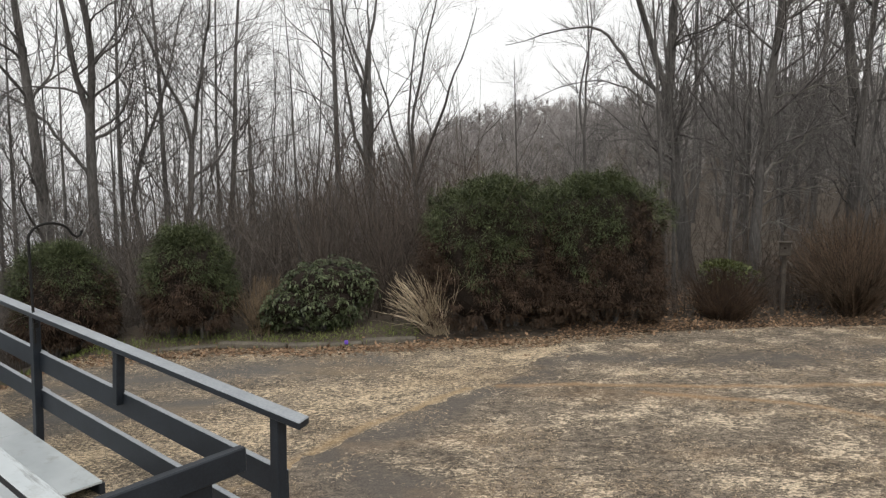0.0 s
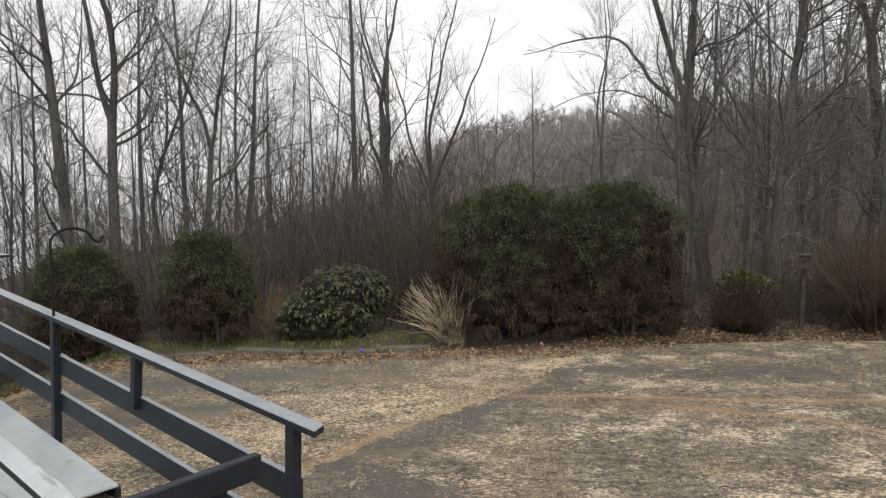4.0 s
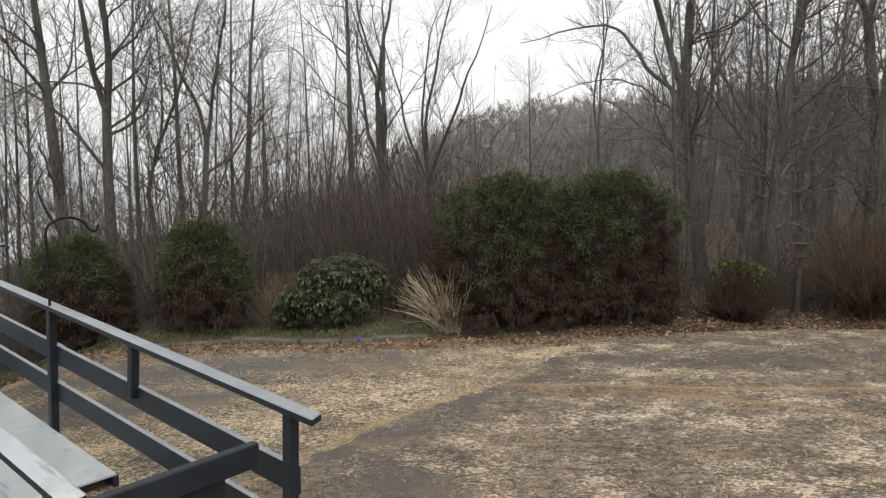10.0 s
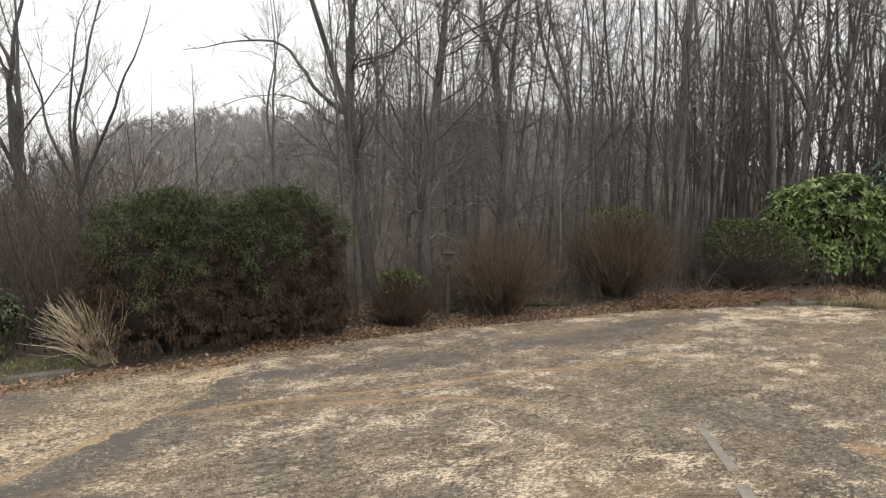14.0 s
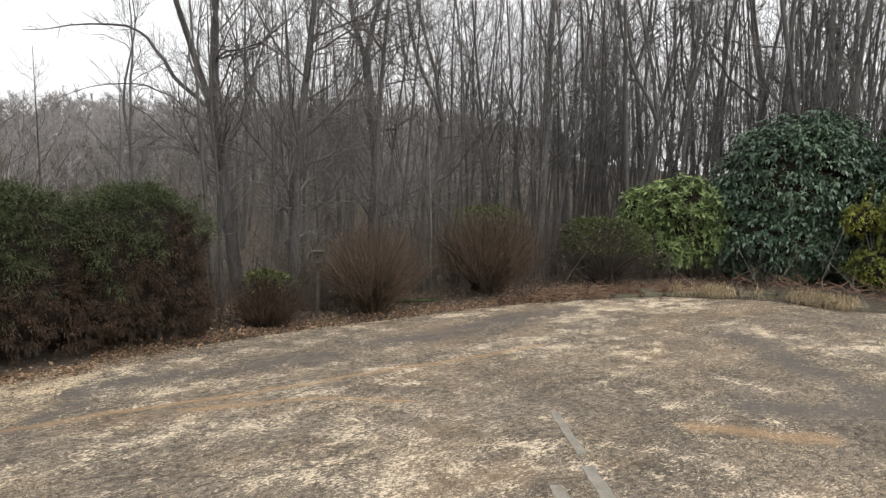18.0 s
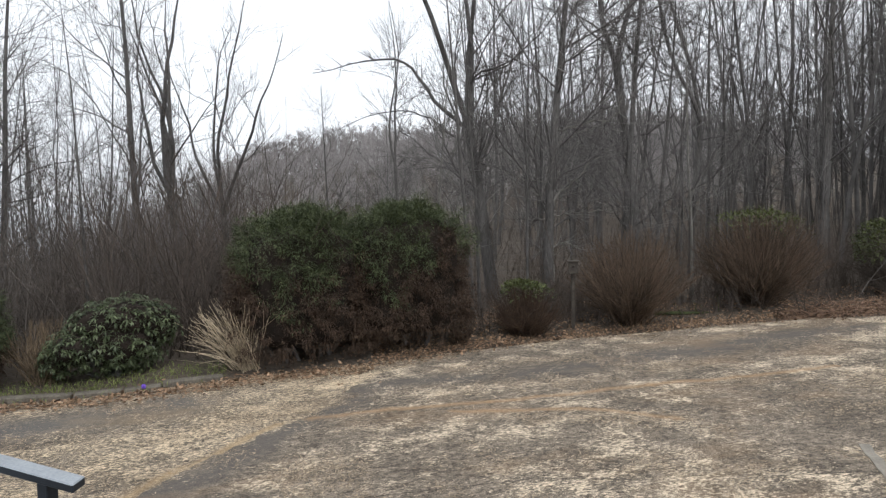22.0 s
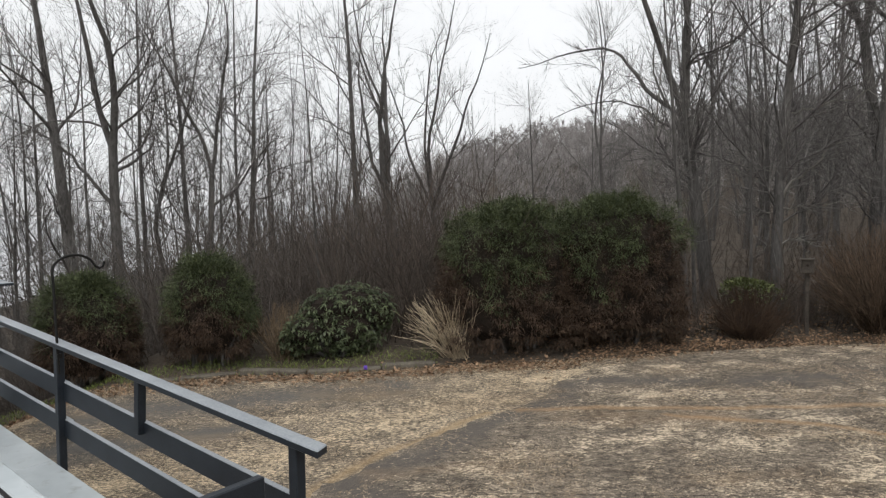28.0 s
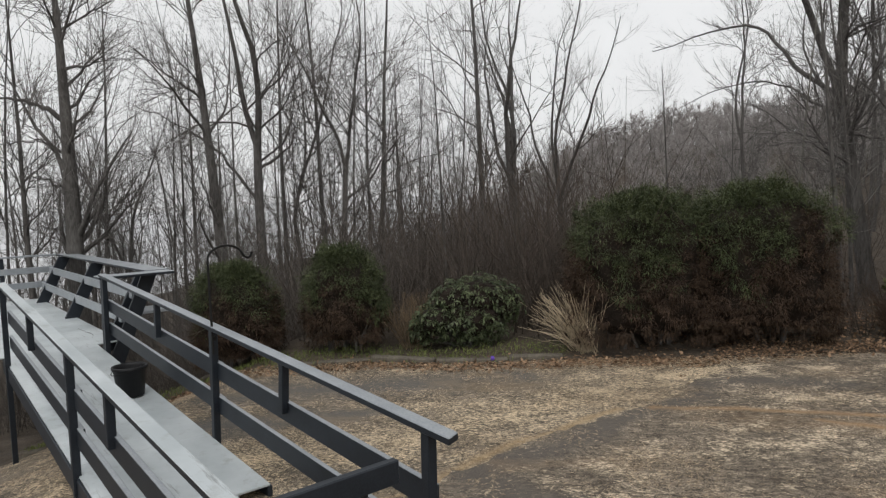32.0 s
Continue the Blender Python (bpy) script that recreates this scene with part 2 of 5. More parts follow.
def paving(name, base, dark, straw, ochre, cover, sealed, streaks=(), tars=(), pales=(), cracks=(), gather=1.0):
    """Worn asphalt: aggregate, smooth sealed patches, crisp drifts of pale straw and grit, ochre stains, cracks."""
    m, n, l, b = material(name, 0.92)
    agg = noise_of(n, l, 75, 5, None, 0.8)
    patch = noise_of(n, l, 0.55, 3, (0.8, 1.25, 1), 0.5)
    mid = noise_of(n, l, 2.6, 6, (0.85, 1.2, 1), 0.66)
    tone = ramp_of(n, l, noise_of(n, l, 1.1, 7, None, 0.7), [(0.32, tuple(0.62 * c for c in base)), (0.5, base), (0.68, tuple(1.4 * c for c in base))])
    body = blend(n, l, ramp_of(n, l, agg, [(0.42, (0, 0, 0)), (0.5, (0.75, 0.75, 0.75)), (0.56, (1, 1, 1))]), dark, tone)
    stones = ramp_of(n, l, noise_of(n, l, 15, 4, (0.85, 1.15, 1), 0.75), [(0.36, (0.5, 0.5, 0.5)), (0.5, (0.95, 0.95, 0.95)), (0.64, (1.6, 1.6, 1.6))])
    body = blend(n, l, 1.0, body, stones, "MULTIPLY")
    smooth = math_of(n, l, "MULTIPLY", patch, 0.0)
    for x0, y0, x1, y1, w in tars:
        smooth = math_of(n, l, "MAXIMUM", smooth, along_line(n, l, x0, y0, x1, y1, w, 0.35))
    body = blend(n, l, math_of(n, l, "MULTIPLY", smooth, 0.85), body,
                 ramp_of(n, l, agg, [(0.3, tuple(0.72 * c for c in sealed)), (0.7, tuple(1.35 * c for c in sealed))]))
    heap = math_of(n, l, "MULTIPLY", patch, 0.0)
    for x0, y0, x1, y1, w in pales:
        heap = math_of(n, l, "MAXIMUM", heap, along_line(n, l, x0, y0, x1, y1, w, 0.4))
    bits = noise_of(n, l, 30, 6, (0.8, 1.25, 1), 0.8)
    amount = math_of(n, l, "MULTIPLY_ADD", math_of(n, l, "SUBTRACT", mid, 0.5), 0.62 * gather, bits)
    amount = math_of(n, l, "MULTIPLY_ADD", math_of(n, l, "SUBTRACT", patch, 0.5), 0.28 * gather, amount)
    amount = math_of(n, l, "MULTIPLY_ADD", smooth, -0.09, amount)
    amount = math_of(n, l, "MULTIPLY_ADD", heap, 0.055, amount)
    mask = ramp_of(n, l, amount, [(cover, (0, 0, 0)), (cover + 0.04, (0.45, 0.45, 0.45)), (cover + 0.10, (0.97, 0.97, 0.97))])
    shade = ramp_of(n, l, noise_of(n, l, 60, 4, None, 0.8), [(0.33, tuple(0.5 * c for c in straw)), (0.47, tuple(0.9 * c for c in straw)), (0.6, straw)])
    dust = ramp_of(n, l, noise_of(n, l, 0.7, 6, (0.6, 1.2, 1), 0.65), [(0.52, (0, 0, 0)), (0.75, (0.4, 0.4, 0.4))])
    tint = ramp_of(n, l, agg, [(0.3, tuple(0.5 * c for c in ochre)), (0.65, ochre)])
    col = blend(n, l, dust, body, tint)
    col = blend(n, l, mask, col, shade)
    for x0, y0, x1, y1, w in streaks:
        col = blend(n, l, math_of(n, l, "MULTIPLY", along_line(n, l, x0, y0, x1, y1, w, 0.16), 0.62), col, tint)
    for x0, y0, x1, y1, w in cracks:
        col = blend(n, l, math_of(n, l, "MULTIPLY", along_line(n, l, x0, y0, x1, y1, w, 0.07), 0.55), col, tuple(0.35 * c for c in dark))
    l.new(col, b.inputs["Base Color"])
    bumped(n, l, b, math_of(n, l, "MULTIPLY_ADD", bits, 0.8, agg), 0.8, 0.012)
    return m


M_GRAVEL = paving("gravelly_asphalt", (0.23, 0.19, 0.143), (0.06, 0.05, 0.04), (0.82, 0.65, 0.44), (0.50, 0.35, 0.19), 0.525, (0.125, 0.117, 0.108),
                  [(0.3, 7.15, -0.7, 6.15, 0.10), (-0.7, 6.15, -1.6, 4.7, 0.12)],
                  [(-4.8, 7.6, -3.0, 8.0, 0.7), (-3.0, 8.0, -0.9, 8.3, 0.65), (-4.5, 6.2, -2.6, 6.9, 0.5)],
                  [(1.5, 8.9, -0.6, 7.2, 0.8), (-0.6, 7.2, -3.4, 5.2, 0.8), (0.6, 8.6, -0.6, 8.0, 0.5)], gather=0.5)
M_ASPHALT = paving("worn_asphalt", (0.235, 0.193, 0.147), (0.055, 0.046, 0.037), (0.84, 0.69, 0.50), (0.50, 0.32, 0.17), 0.55, (0.118, 0.104, 0.091),
                   [(0.6, 7.16, 2.6, 7.0, 0.09), (2.6, 7.0, 4.6, 6.85, 0.10), (4.6, 6.85, 7.2, 6.65, 0.09), (2.1, 6.8, 3.4, 6.35, 0.09), (3.4, 6.35, 4.2, 5.7, 0.10), (6.0, 3.4, 6.8, 2.5, 0.22)],
                   [(1.3, 8.05, 2.8, 8.15, 0.34), (3.4, 7.95, 6.2, 8.2, 0.5), (6.2, 8.2, 9.5, 8.6, 0.6), (1.2, 7.6, 0.2, 6.7, 0.22), (0.2, 6.7, -1.0, 5.3, 0.34), (-1.0, 5.2, -0.2, 4.6, 0.5),
                    (10.1, 5.4, 8.9, 3.2, 0.5), (8.9, 3.2, 7.8, 2.0, 0.5), (7.1, 3.5, 8.1, 2.5, 0.4)],
                   [(1.9, 8.8, 4.5, 8.9, 0.35), (1.9, 7.55, 4.2, 7.45, 0.25), (0.4, 5.9, 2.2, 6.3, 0.35), (8.0, 9.6, 12.0, 7.4, 0.9), (10.8, 5.6, 9.6, 3.0, 0.5)],
                   [(0.3, 5.06, 2.2, 4.87, 0.013), (2.2, 4.87, 3.1, 4.5, 0.013), (4.0, 4.25, 5.9, 3.65, 0.013), (5.9, 3.65, 8.3, 2.1, 0.013), (3.9, 3.5, 5.3, 2.7, 0.013)])
M_FLOOR = two_tone("forest_floor", (0.045, 0.037, 0.029), (0.125, 0.10, 0.076), 1.2, 14, 0.95, 0.8, 0.05)


# ---- mesh helpers ----
def mesh_np(name, verts, faces, mat, smooth=False):
    """A mesh from arrays: verts n x 3, faces m x k."""
    me = bpy.data.meshes.new(name)
    verts, faces = np.asarray(verts, np.float32), np.asarray(faces, np.int32)
    me.vertices.add(len(verts))
    me.vertices.foreach_set("co", verts.ravel())
    me.loops.add(faces.size)
    me.loops.foreach_set("vertex_index", faces.ravel())
    me.polygons.add(len(faces))
    me.polygons.foreach_set("loop_start", np.arange(0, faces.size, faces.shape[1], dtype=np.int32))
    if smooth:
        me.polygons.foreach_set("use_smooth", np.ones(len(faces), bool))
    me.update(calc_edges=True)
    me.validate()
    me.materials.append(mat)
    return me


def part(name, data, mat, parent, label=""):
    """Links a bmesh or a mesh as one part under a thing or a part."""
    if isinstance(data, bmesh.types.BMesh):
        me = bpy.data.meshes.new(name)
        data.to_mesh(me)
        data.free()
        me.materials.append(mat)
        data = me
    ob = new(name, data)
    ob.parent = parent
    return tagged(ob, label)


def thing(name, label, category, m=None, group="", kind=""):
    ob = new(name)
    if m is not None:
        ob.matrix_world = m
    return tagged(ob, label, category, group, kind)


def block(lo, hi, bevel=0.006, shear=0.0):
    """A bevelled box between two corners; shear lifts it along x."""
    bm = bmesh.new()
    bmesh.ops.create_cube(bm, size=1)
    lo, hi = Vector(lo), Vector(hi)
    for v in bm.verts:
        v.co = Vector([lo[i] + (v.co[i] + 0.5) * (hi[i] - lo[i]) for i in range(3)])
    if bevel:
        bmesh.ops.bevel(bm, geom=bm.edges[:], offset=bevel, segments=1, affect="EDGES")
    for v in bm.verts:
        v.co.z += shear * v.co.x
    return bm


def tubes(pts, rads, k, across=None):
    """Tubes along N lines of the same number of points: pts N x m x 3, rads N x m."""
    n, m = pts.shape[:2]
    tan = np.gradient(pts, axis=1)
    tan /= np.linalg.norm(tan, axis=-1, keepdims=True) + 1e-9
    mean = tan.mean(1)
    ref = np.where((np.abs(mean[:, 2:3]) > 0.7), [[1.0, 0.0, 0.0]], [[0.0, 0.0, 1.0]])[:, None]
    ref = ref if across is None else np.array(across, float)
    a = np.cross(tan, np.broadcast_to(ref, tan.shape))
    a /= np.linalg.norm(a, axis=-1, keepdims=True) + 1e-9
    b = np.cross(tan, a)
    ang = np.arange(k) * 2 * np.pi / k
    ring = a[:, :, None] * np.cos(ang)[:, None] + b[:, :, None] * np.sin(ang)[:, None]
    verts = (pts[:, :, None] + ring * rads[:, :, None, None]).reshape(-1, 3)
    base = (np.arange(n)[:, None, None] * m + np.arange(m - 1)[:, None]) * k
    j = np.arange(k)
    q = np.stack(np.broadcast_arrays(base + j, base + (j + 1) % k, base + k + (j + 1) % k, base + k + j), -1)
    return verts, q.reshape(-1, 4)


def joined(pieces):
    """Several vertex and face arrays as one, all in triangles."""
    verts, faces, at = [], [], 0
    for v, f in pieces:
        verts.append(v)
        faces.append((np.concatenate([f[:, [0, 1, 2]], f[:, [0, 2, 3]]]) if f.shape[1] == 4 else f) + at)
        at += len(v)
    return np.concatenate(verts), np.concatenate(faces)


def spikes(p0, p1, rad):
    """Slim three-sided cones from p0 to a point at p1."""
    d = unit(p1 - p0)
    a = unit(np.cross(d, np.where(np.abs(d[:, 2:3]) > 0.7, [[1.0, 0.0, 0.0]], [[0.0, 0.0, 1.0]])))
    b = np.cross(d, a)
    ring = [p0 + (a * math.cos(t) + b * math.sin(t)) * rad[:, None] for t in (0.0, 2.094, 4.189)]
    v = np.stack(ring + [p1], 1).reshape(-1, 3)
    i = np.arange(len(p0))[:, None] * 4
    return v, np.concatenate([i + [0, 1, 3], i + [1, 2, 3], i + [2, 0, 3]], 1).reshape(-1, 3)


def sprigs(rng, pts, rads, each, lo, spread, lengths, thin, up=0.15, least=0.0):
    """Side shoots of the given lines as cones, with their lines for further shoots."""
    s, w, ln, th = offshoots(rng, pts, rads, each, lo, 1.0, spread, lengths, thin, up)
    th = np.maximum(th, least)
    tip = s + unit(w + rng.normal(0, 0.15, w.shape)) * ln[:, None]
    return spikes(s, tip, th), np.stack([s, (s + tip) / 2, tip], 1), np.stack([th, th * 0.7, th * 0.4], 1)


def unit(v):
    return v / (np.linalg.norm(v, axis=-1, keepdims=True) + 1e-9)


def grow(rng, start, way, length, rad, m, wander=0.15, up=0.1, tip=0.3):
    """Lines that wander from start: N x (m+1) x 3, with their radii."""
    n = len(start)
    pts, d = [start], unit(way)
    step = (length / m)[:, None]
    for _ in range(m):
        d = unit(d + rng.normal(0, wander, (n, 3)) + np.array([0, 0, up]))
        pts.append(pts[-1] + d * step)
    taper = np.linspace(1, tip, m + 1)
    return np.stack(pts, 1), rad[:, None] * taper


def offshoots(rng, pts, rads, each, lo, hi, spread, lengths, thin, up=0.25):
    """Starts, ways, lengths and radii of side shoots on the given lines."""
    n, m = pts.shape[:2]
    idx = np.repeat(np.arange(n), each)
    u = (lo + (hi - lo) * rng.uniform(0, 1, len(idx)) ** 1.2) * (m - 1)
    i = np.minimum(u.astype(int), m - 2)
    f = (u - i)[:, None]
    p = pts[idx, i] * (1 - f) + pts[idx, i + 1] * f
    r = rads[idx, i] * (1 - f[:, 0]) + rads[idx, i + 1] * f[:, 0]
    tan = unit(pts[idx, i + 1] - pts[idx, i])
    side = unit(np.cross(tan, rng.normal(0, 1, (len(idx), 3))))
    a = rng.uniform(spread * 0.6, spread * 1.3, len(idx))[:, None]
    way = tan * np.cos(a) + side * np.sin(a) + np.array([0, 0, up])
    ln = rng.uniform(lengths[0], lengths[1], len(idx)) * (1.15 - 0.55 * u / (m - 1))
    return p, way, ln, np.minimum(r * 0.75, thin)


# ---- ground ----
def drive_z(x, y):
    return 0.02 * x - 0.33 * np.clip(-5.0 - x, 0, 5)


def land_z(x, y):
    """The lie of the land: drops to the left, level ahead, a wooded rise behind."""
    r, az = np.hypot(x, y), np.degrees(np.arctan2(x, y))
    past = np.maximum(0, r - 13)
    turn = np.interp(az, [-180, -70, -35, -15, 0, 30, 60, 90, 180], [0, -0.2, -0.2, -0.11, -0.015, 0.0, 0.03, 0.03, 0])
    rise = np.interp(az, [-180, -40, -12, 6, 30, 60, 180], [0, 0, 4, 12, 14, 3, 0])
    s = np.clip((r - 35) / 110, 0, 1)
    return drive_z(np.clip(x, -12, 20), y) + turn * np.minimum(past, 90) + rise * s * s * (3 - 2 * s) - 0.04 * np.maximum(0, r - 150)


def edge_r(az):
    """Distance from the camera to the rim of the paving, by direction in degrees right of ahead."""
    return np.interp(az, [-180, -90, -60, -34, -29, -22.5, -19, -12, -3, 8.8, 12.9, 19, 23, 28, 33, 37.4, 43, 47, 51, 56, 64, 69, 74, 95, 180],
                     [14, 13, 12, 10.15, 10.08, 9.9, 9.86, 9.32, 9.37, 9.5, 9.72, 10.12, 10.5, 10.98, 11.45, 12.05, 13.0, 13.6, 14.2, 14.95, 15.5, 14.95, 15.2, 16, 14])


def polar_sheet(radii, turns, zfun):
    az = np.linspace(-180, 180, turns + 1)[:-1]
    rr, aa = np.meshgrid(radii, az, indexing="ij")
    x, y = rr * np.sin(np.radians(aa)), rr * np.cos(np.radians(aa))
    verts = np.stack([x, y, zfun(x, y)], -1).reshape(-1, 3)
    m, n = len(radii), turns
    i, j = np.meshgrid(np.arange(m - 1), np.arange(n), indexing="ij")
    q = np.stack([i * n + j, i * n + (j + 1) % n, (i + 1) * n + (j + 1) % n, (i + 1) * n + j], -1).reshape(-1, 4)
    return verts, q[:, ::-1]


def ground_z(x, y):
    r, az = np.hypot(x, y), np.degrees(np.arctan2(x, y))
    inside = np.clip((edge_r(az) - r) / 0.5, 0, 1)
    lumps = 0.05 * np.sin(x * 2.1 + 0.7 * y) * np.sin(y * 1.7 - 0.4 * x)
    return land_z(x, y) - 0.16 * inside + (0.05 + lumps) * np.clip((r - edge_r(az)) / 0.8, 0, 1)


radii = np.concatenate([np.linspace(0.3, 8, 8), np.linspace(8.6, 26, 60), np.geomspace(27, 2500, 40)])
v, q = polar_sheet(radii, 360, ground_z)
ground = tagged(new("ground", mesh_np("ground", v, q, M_FLOOR, True)), "brown leaf-covered forest floor under bare trees", "ground", kind="structure")

# ridges far across the valley, their haze painted into a pale base colour
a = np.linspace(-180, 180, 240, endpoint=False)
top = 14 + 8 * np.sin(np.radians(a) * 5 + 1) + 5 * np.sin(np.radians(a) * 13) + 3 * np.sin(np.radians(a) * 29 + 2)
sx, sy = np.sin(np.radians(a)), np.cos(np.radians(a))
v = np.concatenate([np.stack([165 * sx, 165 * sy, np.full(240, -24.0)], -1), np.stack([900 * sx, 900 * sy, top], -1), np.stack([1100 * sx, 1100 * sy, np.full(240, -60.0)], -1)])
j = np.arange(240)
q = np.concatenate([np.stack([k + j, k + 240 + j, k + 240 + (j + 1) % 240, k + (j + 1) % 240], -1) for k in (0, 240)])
tagged(new("backdrop", mesh_np("backdrop", v, q[:, ::-1], M_RIDGE_HAZE, True)), "hazy blue-grey wooded ridges across the valley", "hills", kind="structure")

# the paving, an even sheet out to its rim
turns = 240
az = np.linspace(-180, 180, turns + 1)[:-1]
fr = np.array([0.0, 0.15, 0.3, 0.5, 0.7, 0.85, 0.95, 1.0])
rim = edge_r(az) + 0.06 * np.sin(np.radians(az) * 23) + 0.04 * np.sin(np.radians(az) * 61 + 1)
rr = fr[:, None] * rim[None] + 0.02
x, y = rr * np.sin(np.radians(az)), rr * np.cos(np.radians(az))
v = np.stack([x, y, drive_z(x, y)], -1).reshape(-1, 3)
i, j = np.meshgrid(np.arange(len(fr) - 1), np.arange(turns), indexing="ij")
q = np.stack([i * turns + j, (i + 1) * turns + j, (i + 1) * turns + (j + 1) % turns, i * turns + (j + 1) % turns], -1).reshape(-1, 4)
road = tagged(new("driveway", mesh_np("driveway", v, q[:, ::-1], M_GRAVEL, True)), "gravelly worn asphalt driveway strewn with pale straw", "driveway", kind="structure")


def slab(name, outline, lift, mat, label):
    """A thin layer of paving with an uneven rim, lying on the drive."""
    pts, n = [], len(outline)
    rng = np.random.default_rng(len(outline) * 7 + int(lift * 1000))
    for a in range(n):
        p0, p1, p2, p3 = (np.array(outline[(a + k - 1) % n]) for k in range(4))
        for t in np.linspace(0, 1, 10, endpoint=False):
            p = 0.5 * (2 * p1 + (p2 - p0) * t + (2 * p0 - 5 * p1 + 4 * p2 - p3) * t * t + (3 * p1 - p0 - 3 * p2 + p3) * t ** 3)
            pts.append(p + rng.normal(0, 0.025, 2))
    bm = bmesh.new()
    top = [bm.verts.new((p[0], p[1], drive_z(p[0], p[1]) + lift)) for p in pts]
    low = [bm.verts.new((p[0], p[1], drive_z(p[0], p[1]) - 0.03)) for p in pts]
    f = bm.faces.new(top)
    for k in range(len(pts)):
        bm.faces.new((top[k], low[k], low[(k + 1) % len(pts)], top[(k + 1) % len(pts)]))
    bmesh.ops.recalc_face_normals(bm, faces=bm.faces[:])
    bmesh.ops.triangulate(bm, faces=[f])
    me = bpy.data.meshes.new(name)
    bm.to_mesh(me)
    bm.free()
    me.materials.append(mat)
    return tagged(new(name, me), label, "paving", kind="structure")


RIM = [((float(edge_r(a)) - 0.05) * math.sin(radians(a)), (float(edge_r(a)) - 0.05) * math.cos(radians(a))) for a in (90, 82, 76, 71, 66, 61, 56, 51, 45, 39, 33, 27, 21)]
slab("pavement_overlay", [(1.42, 8.5), (0.9, 7.6), (0.33, 7.0), (-0.47, 6.25), (-0.83, 5.7), (-1.26, 5.15), (-1.7, 4.2), (-1.9, 2.0), (-1.5, -4), (4, -8),
      (12, -6)] + RIM + [(2.4, 9.12)], 0.022, M_ASPHALT,
     "newer worn asphalt layer with a ragged edge")

M_PATCH = two_tone("pale_concrete", (0.16, 0.145, 0.12), (0.31, 0.28, 0.235), 6, 60, 0.9, 0.4, 0.006)
rng = np.random.default_rng(21)
for x0, y0, x1, y1, w in ((5.20, 4.50, 4.62, 3.58, 0.09), (4.47, 3.40, 4.02, 2.70, 0.12), (4.00, 3.30, 3.76, 2.92, 0.10)):
    bm = block((0, -w / 2, -0.02), (math.hypot(x1 - x0, y1 - y0), w / 2, 0.003), 0.0)
    bmesh.ops.subdivide_edges(bm, edges=[e for e in bm.edges if abs(e.verts[0].co.x - e.verts[1].co.x) > 0.1], cuts=9)
    for q in bm.verts:
        q.co.y += rng.normal(0, 0.008)
    me = bpy.data.meshes.new("pavement_patch")
    bm.to_mesh(me)
    bm.free()
    me.materials.append(M_PATCH)
    strip = tagged(new("pavement_patch", me), "narrow pale concrete strip let into the worn asphalt", "paving", kind="structure")
    strip.matrix_world = pose(x0, y0, 0.02 * x0 + 0.026, 0, 0, math.degrees(math.atan2(y1 - y0, x1 - x0))) @ Matrix.Rotation(math.atan(0.02 * (x0 - x1) / math.hypot(x1 - x0, y1 - y0)), 4, "Y")


def on_deck(x, y, gap=0.9):
    """Whether a place lies under or beside the ramp and platform."""
    a = -0.786 * (x + 0.69) + 0.618 * (y - 3.36)
    b = -0.618 * (x + 0.69) - 0.786 * (y - 3.36)
    return (a > -1) & (a < 16.5) & (b > -0.9 - gap) & (b < 2.5 + gap)


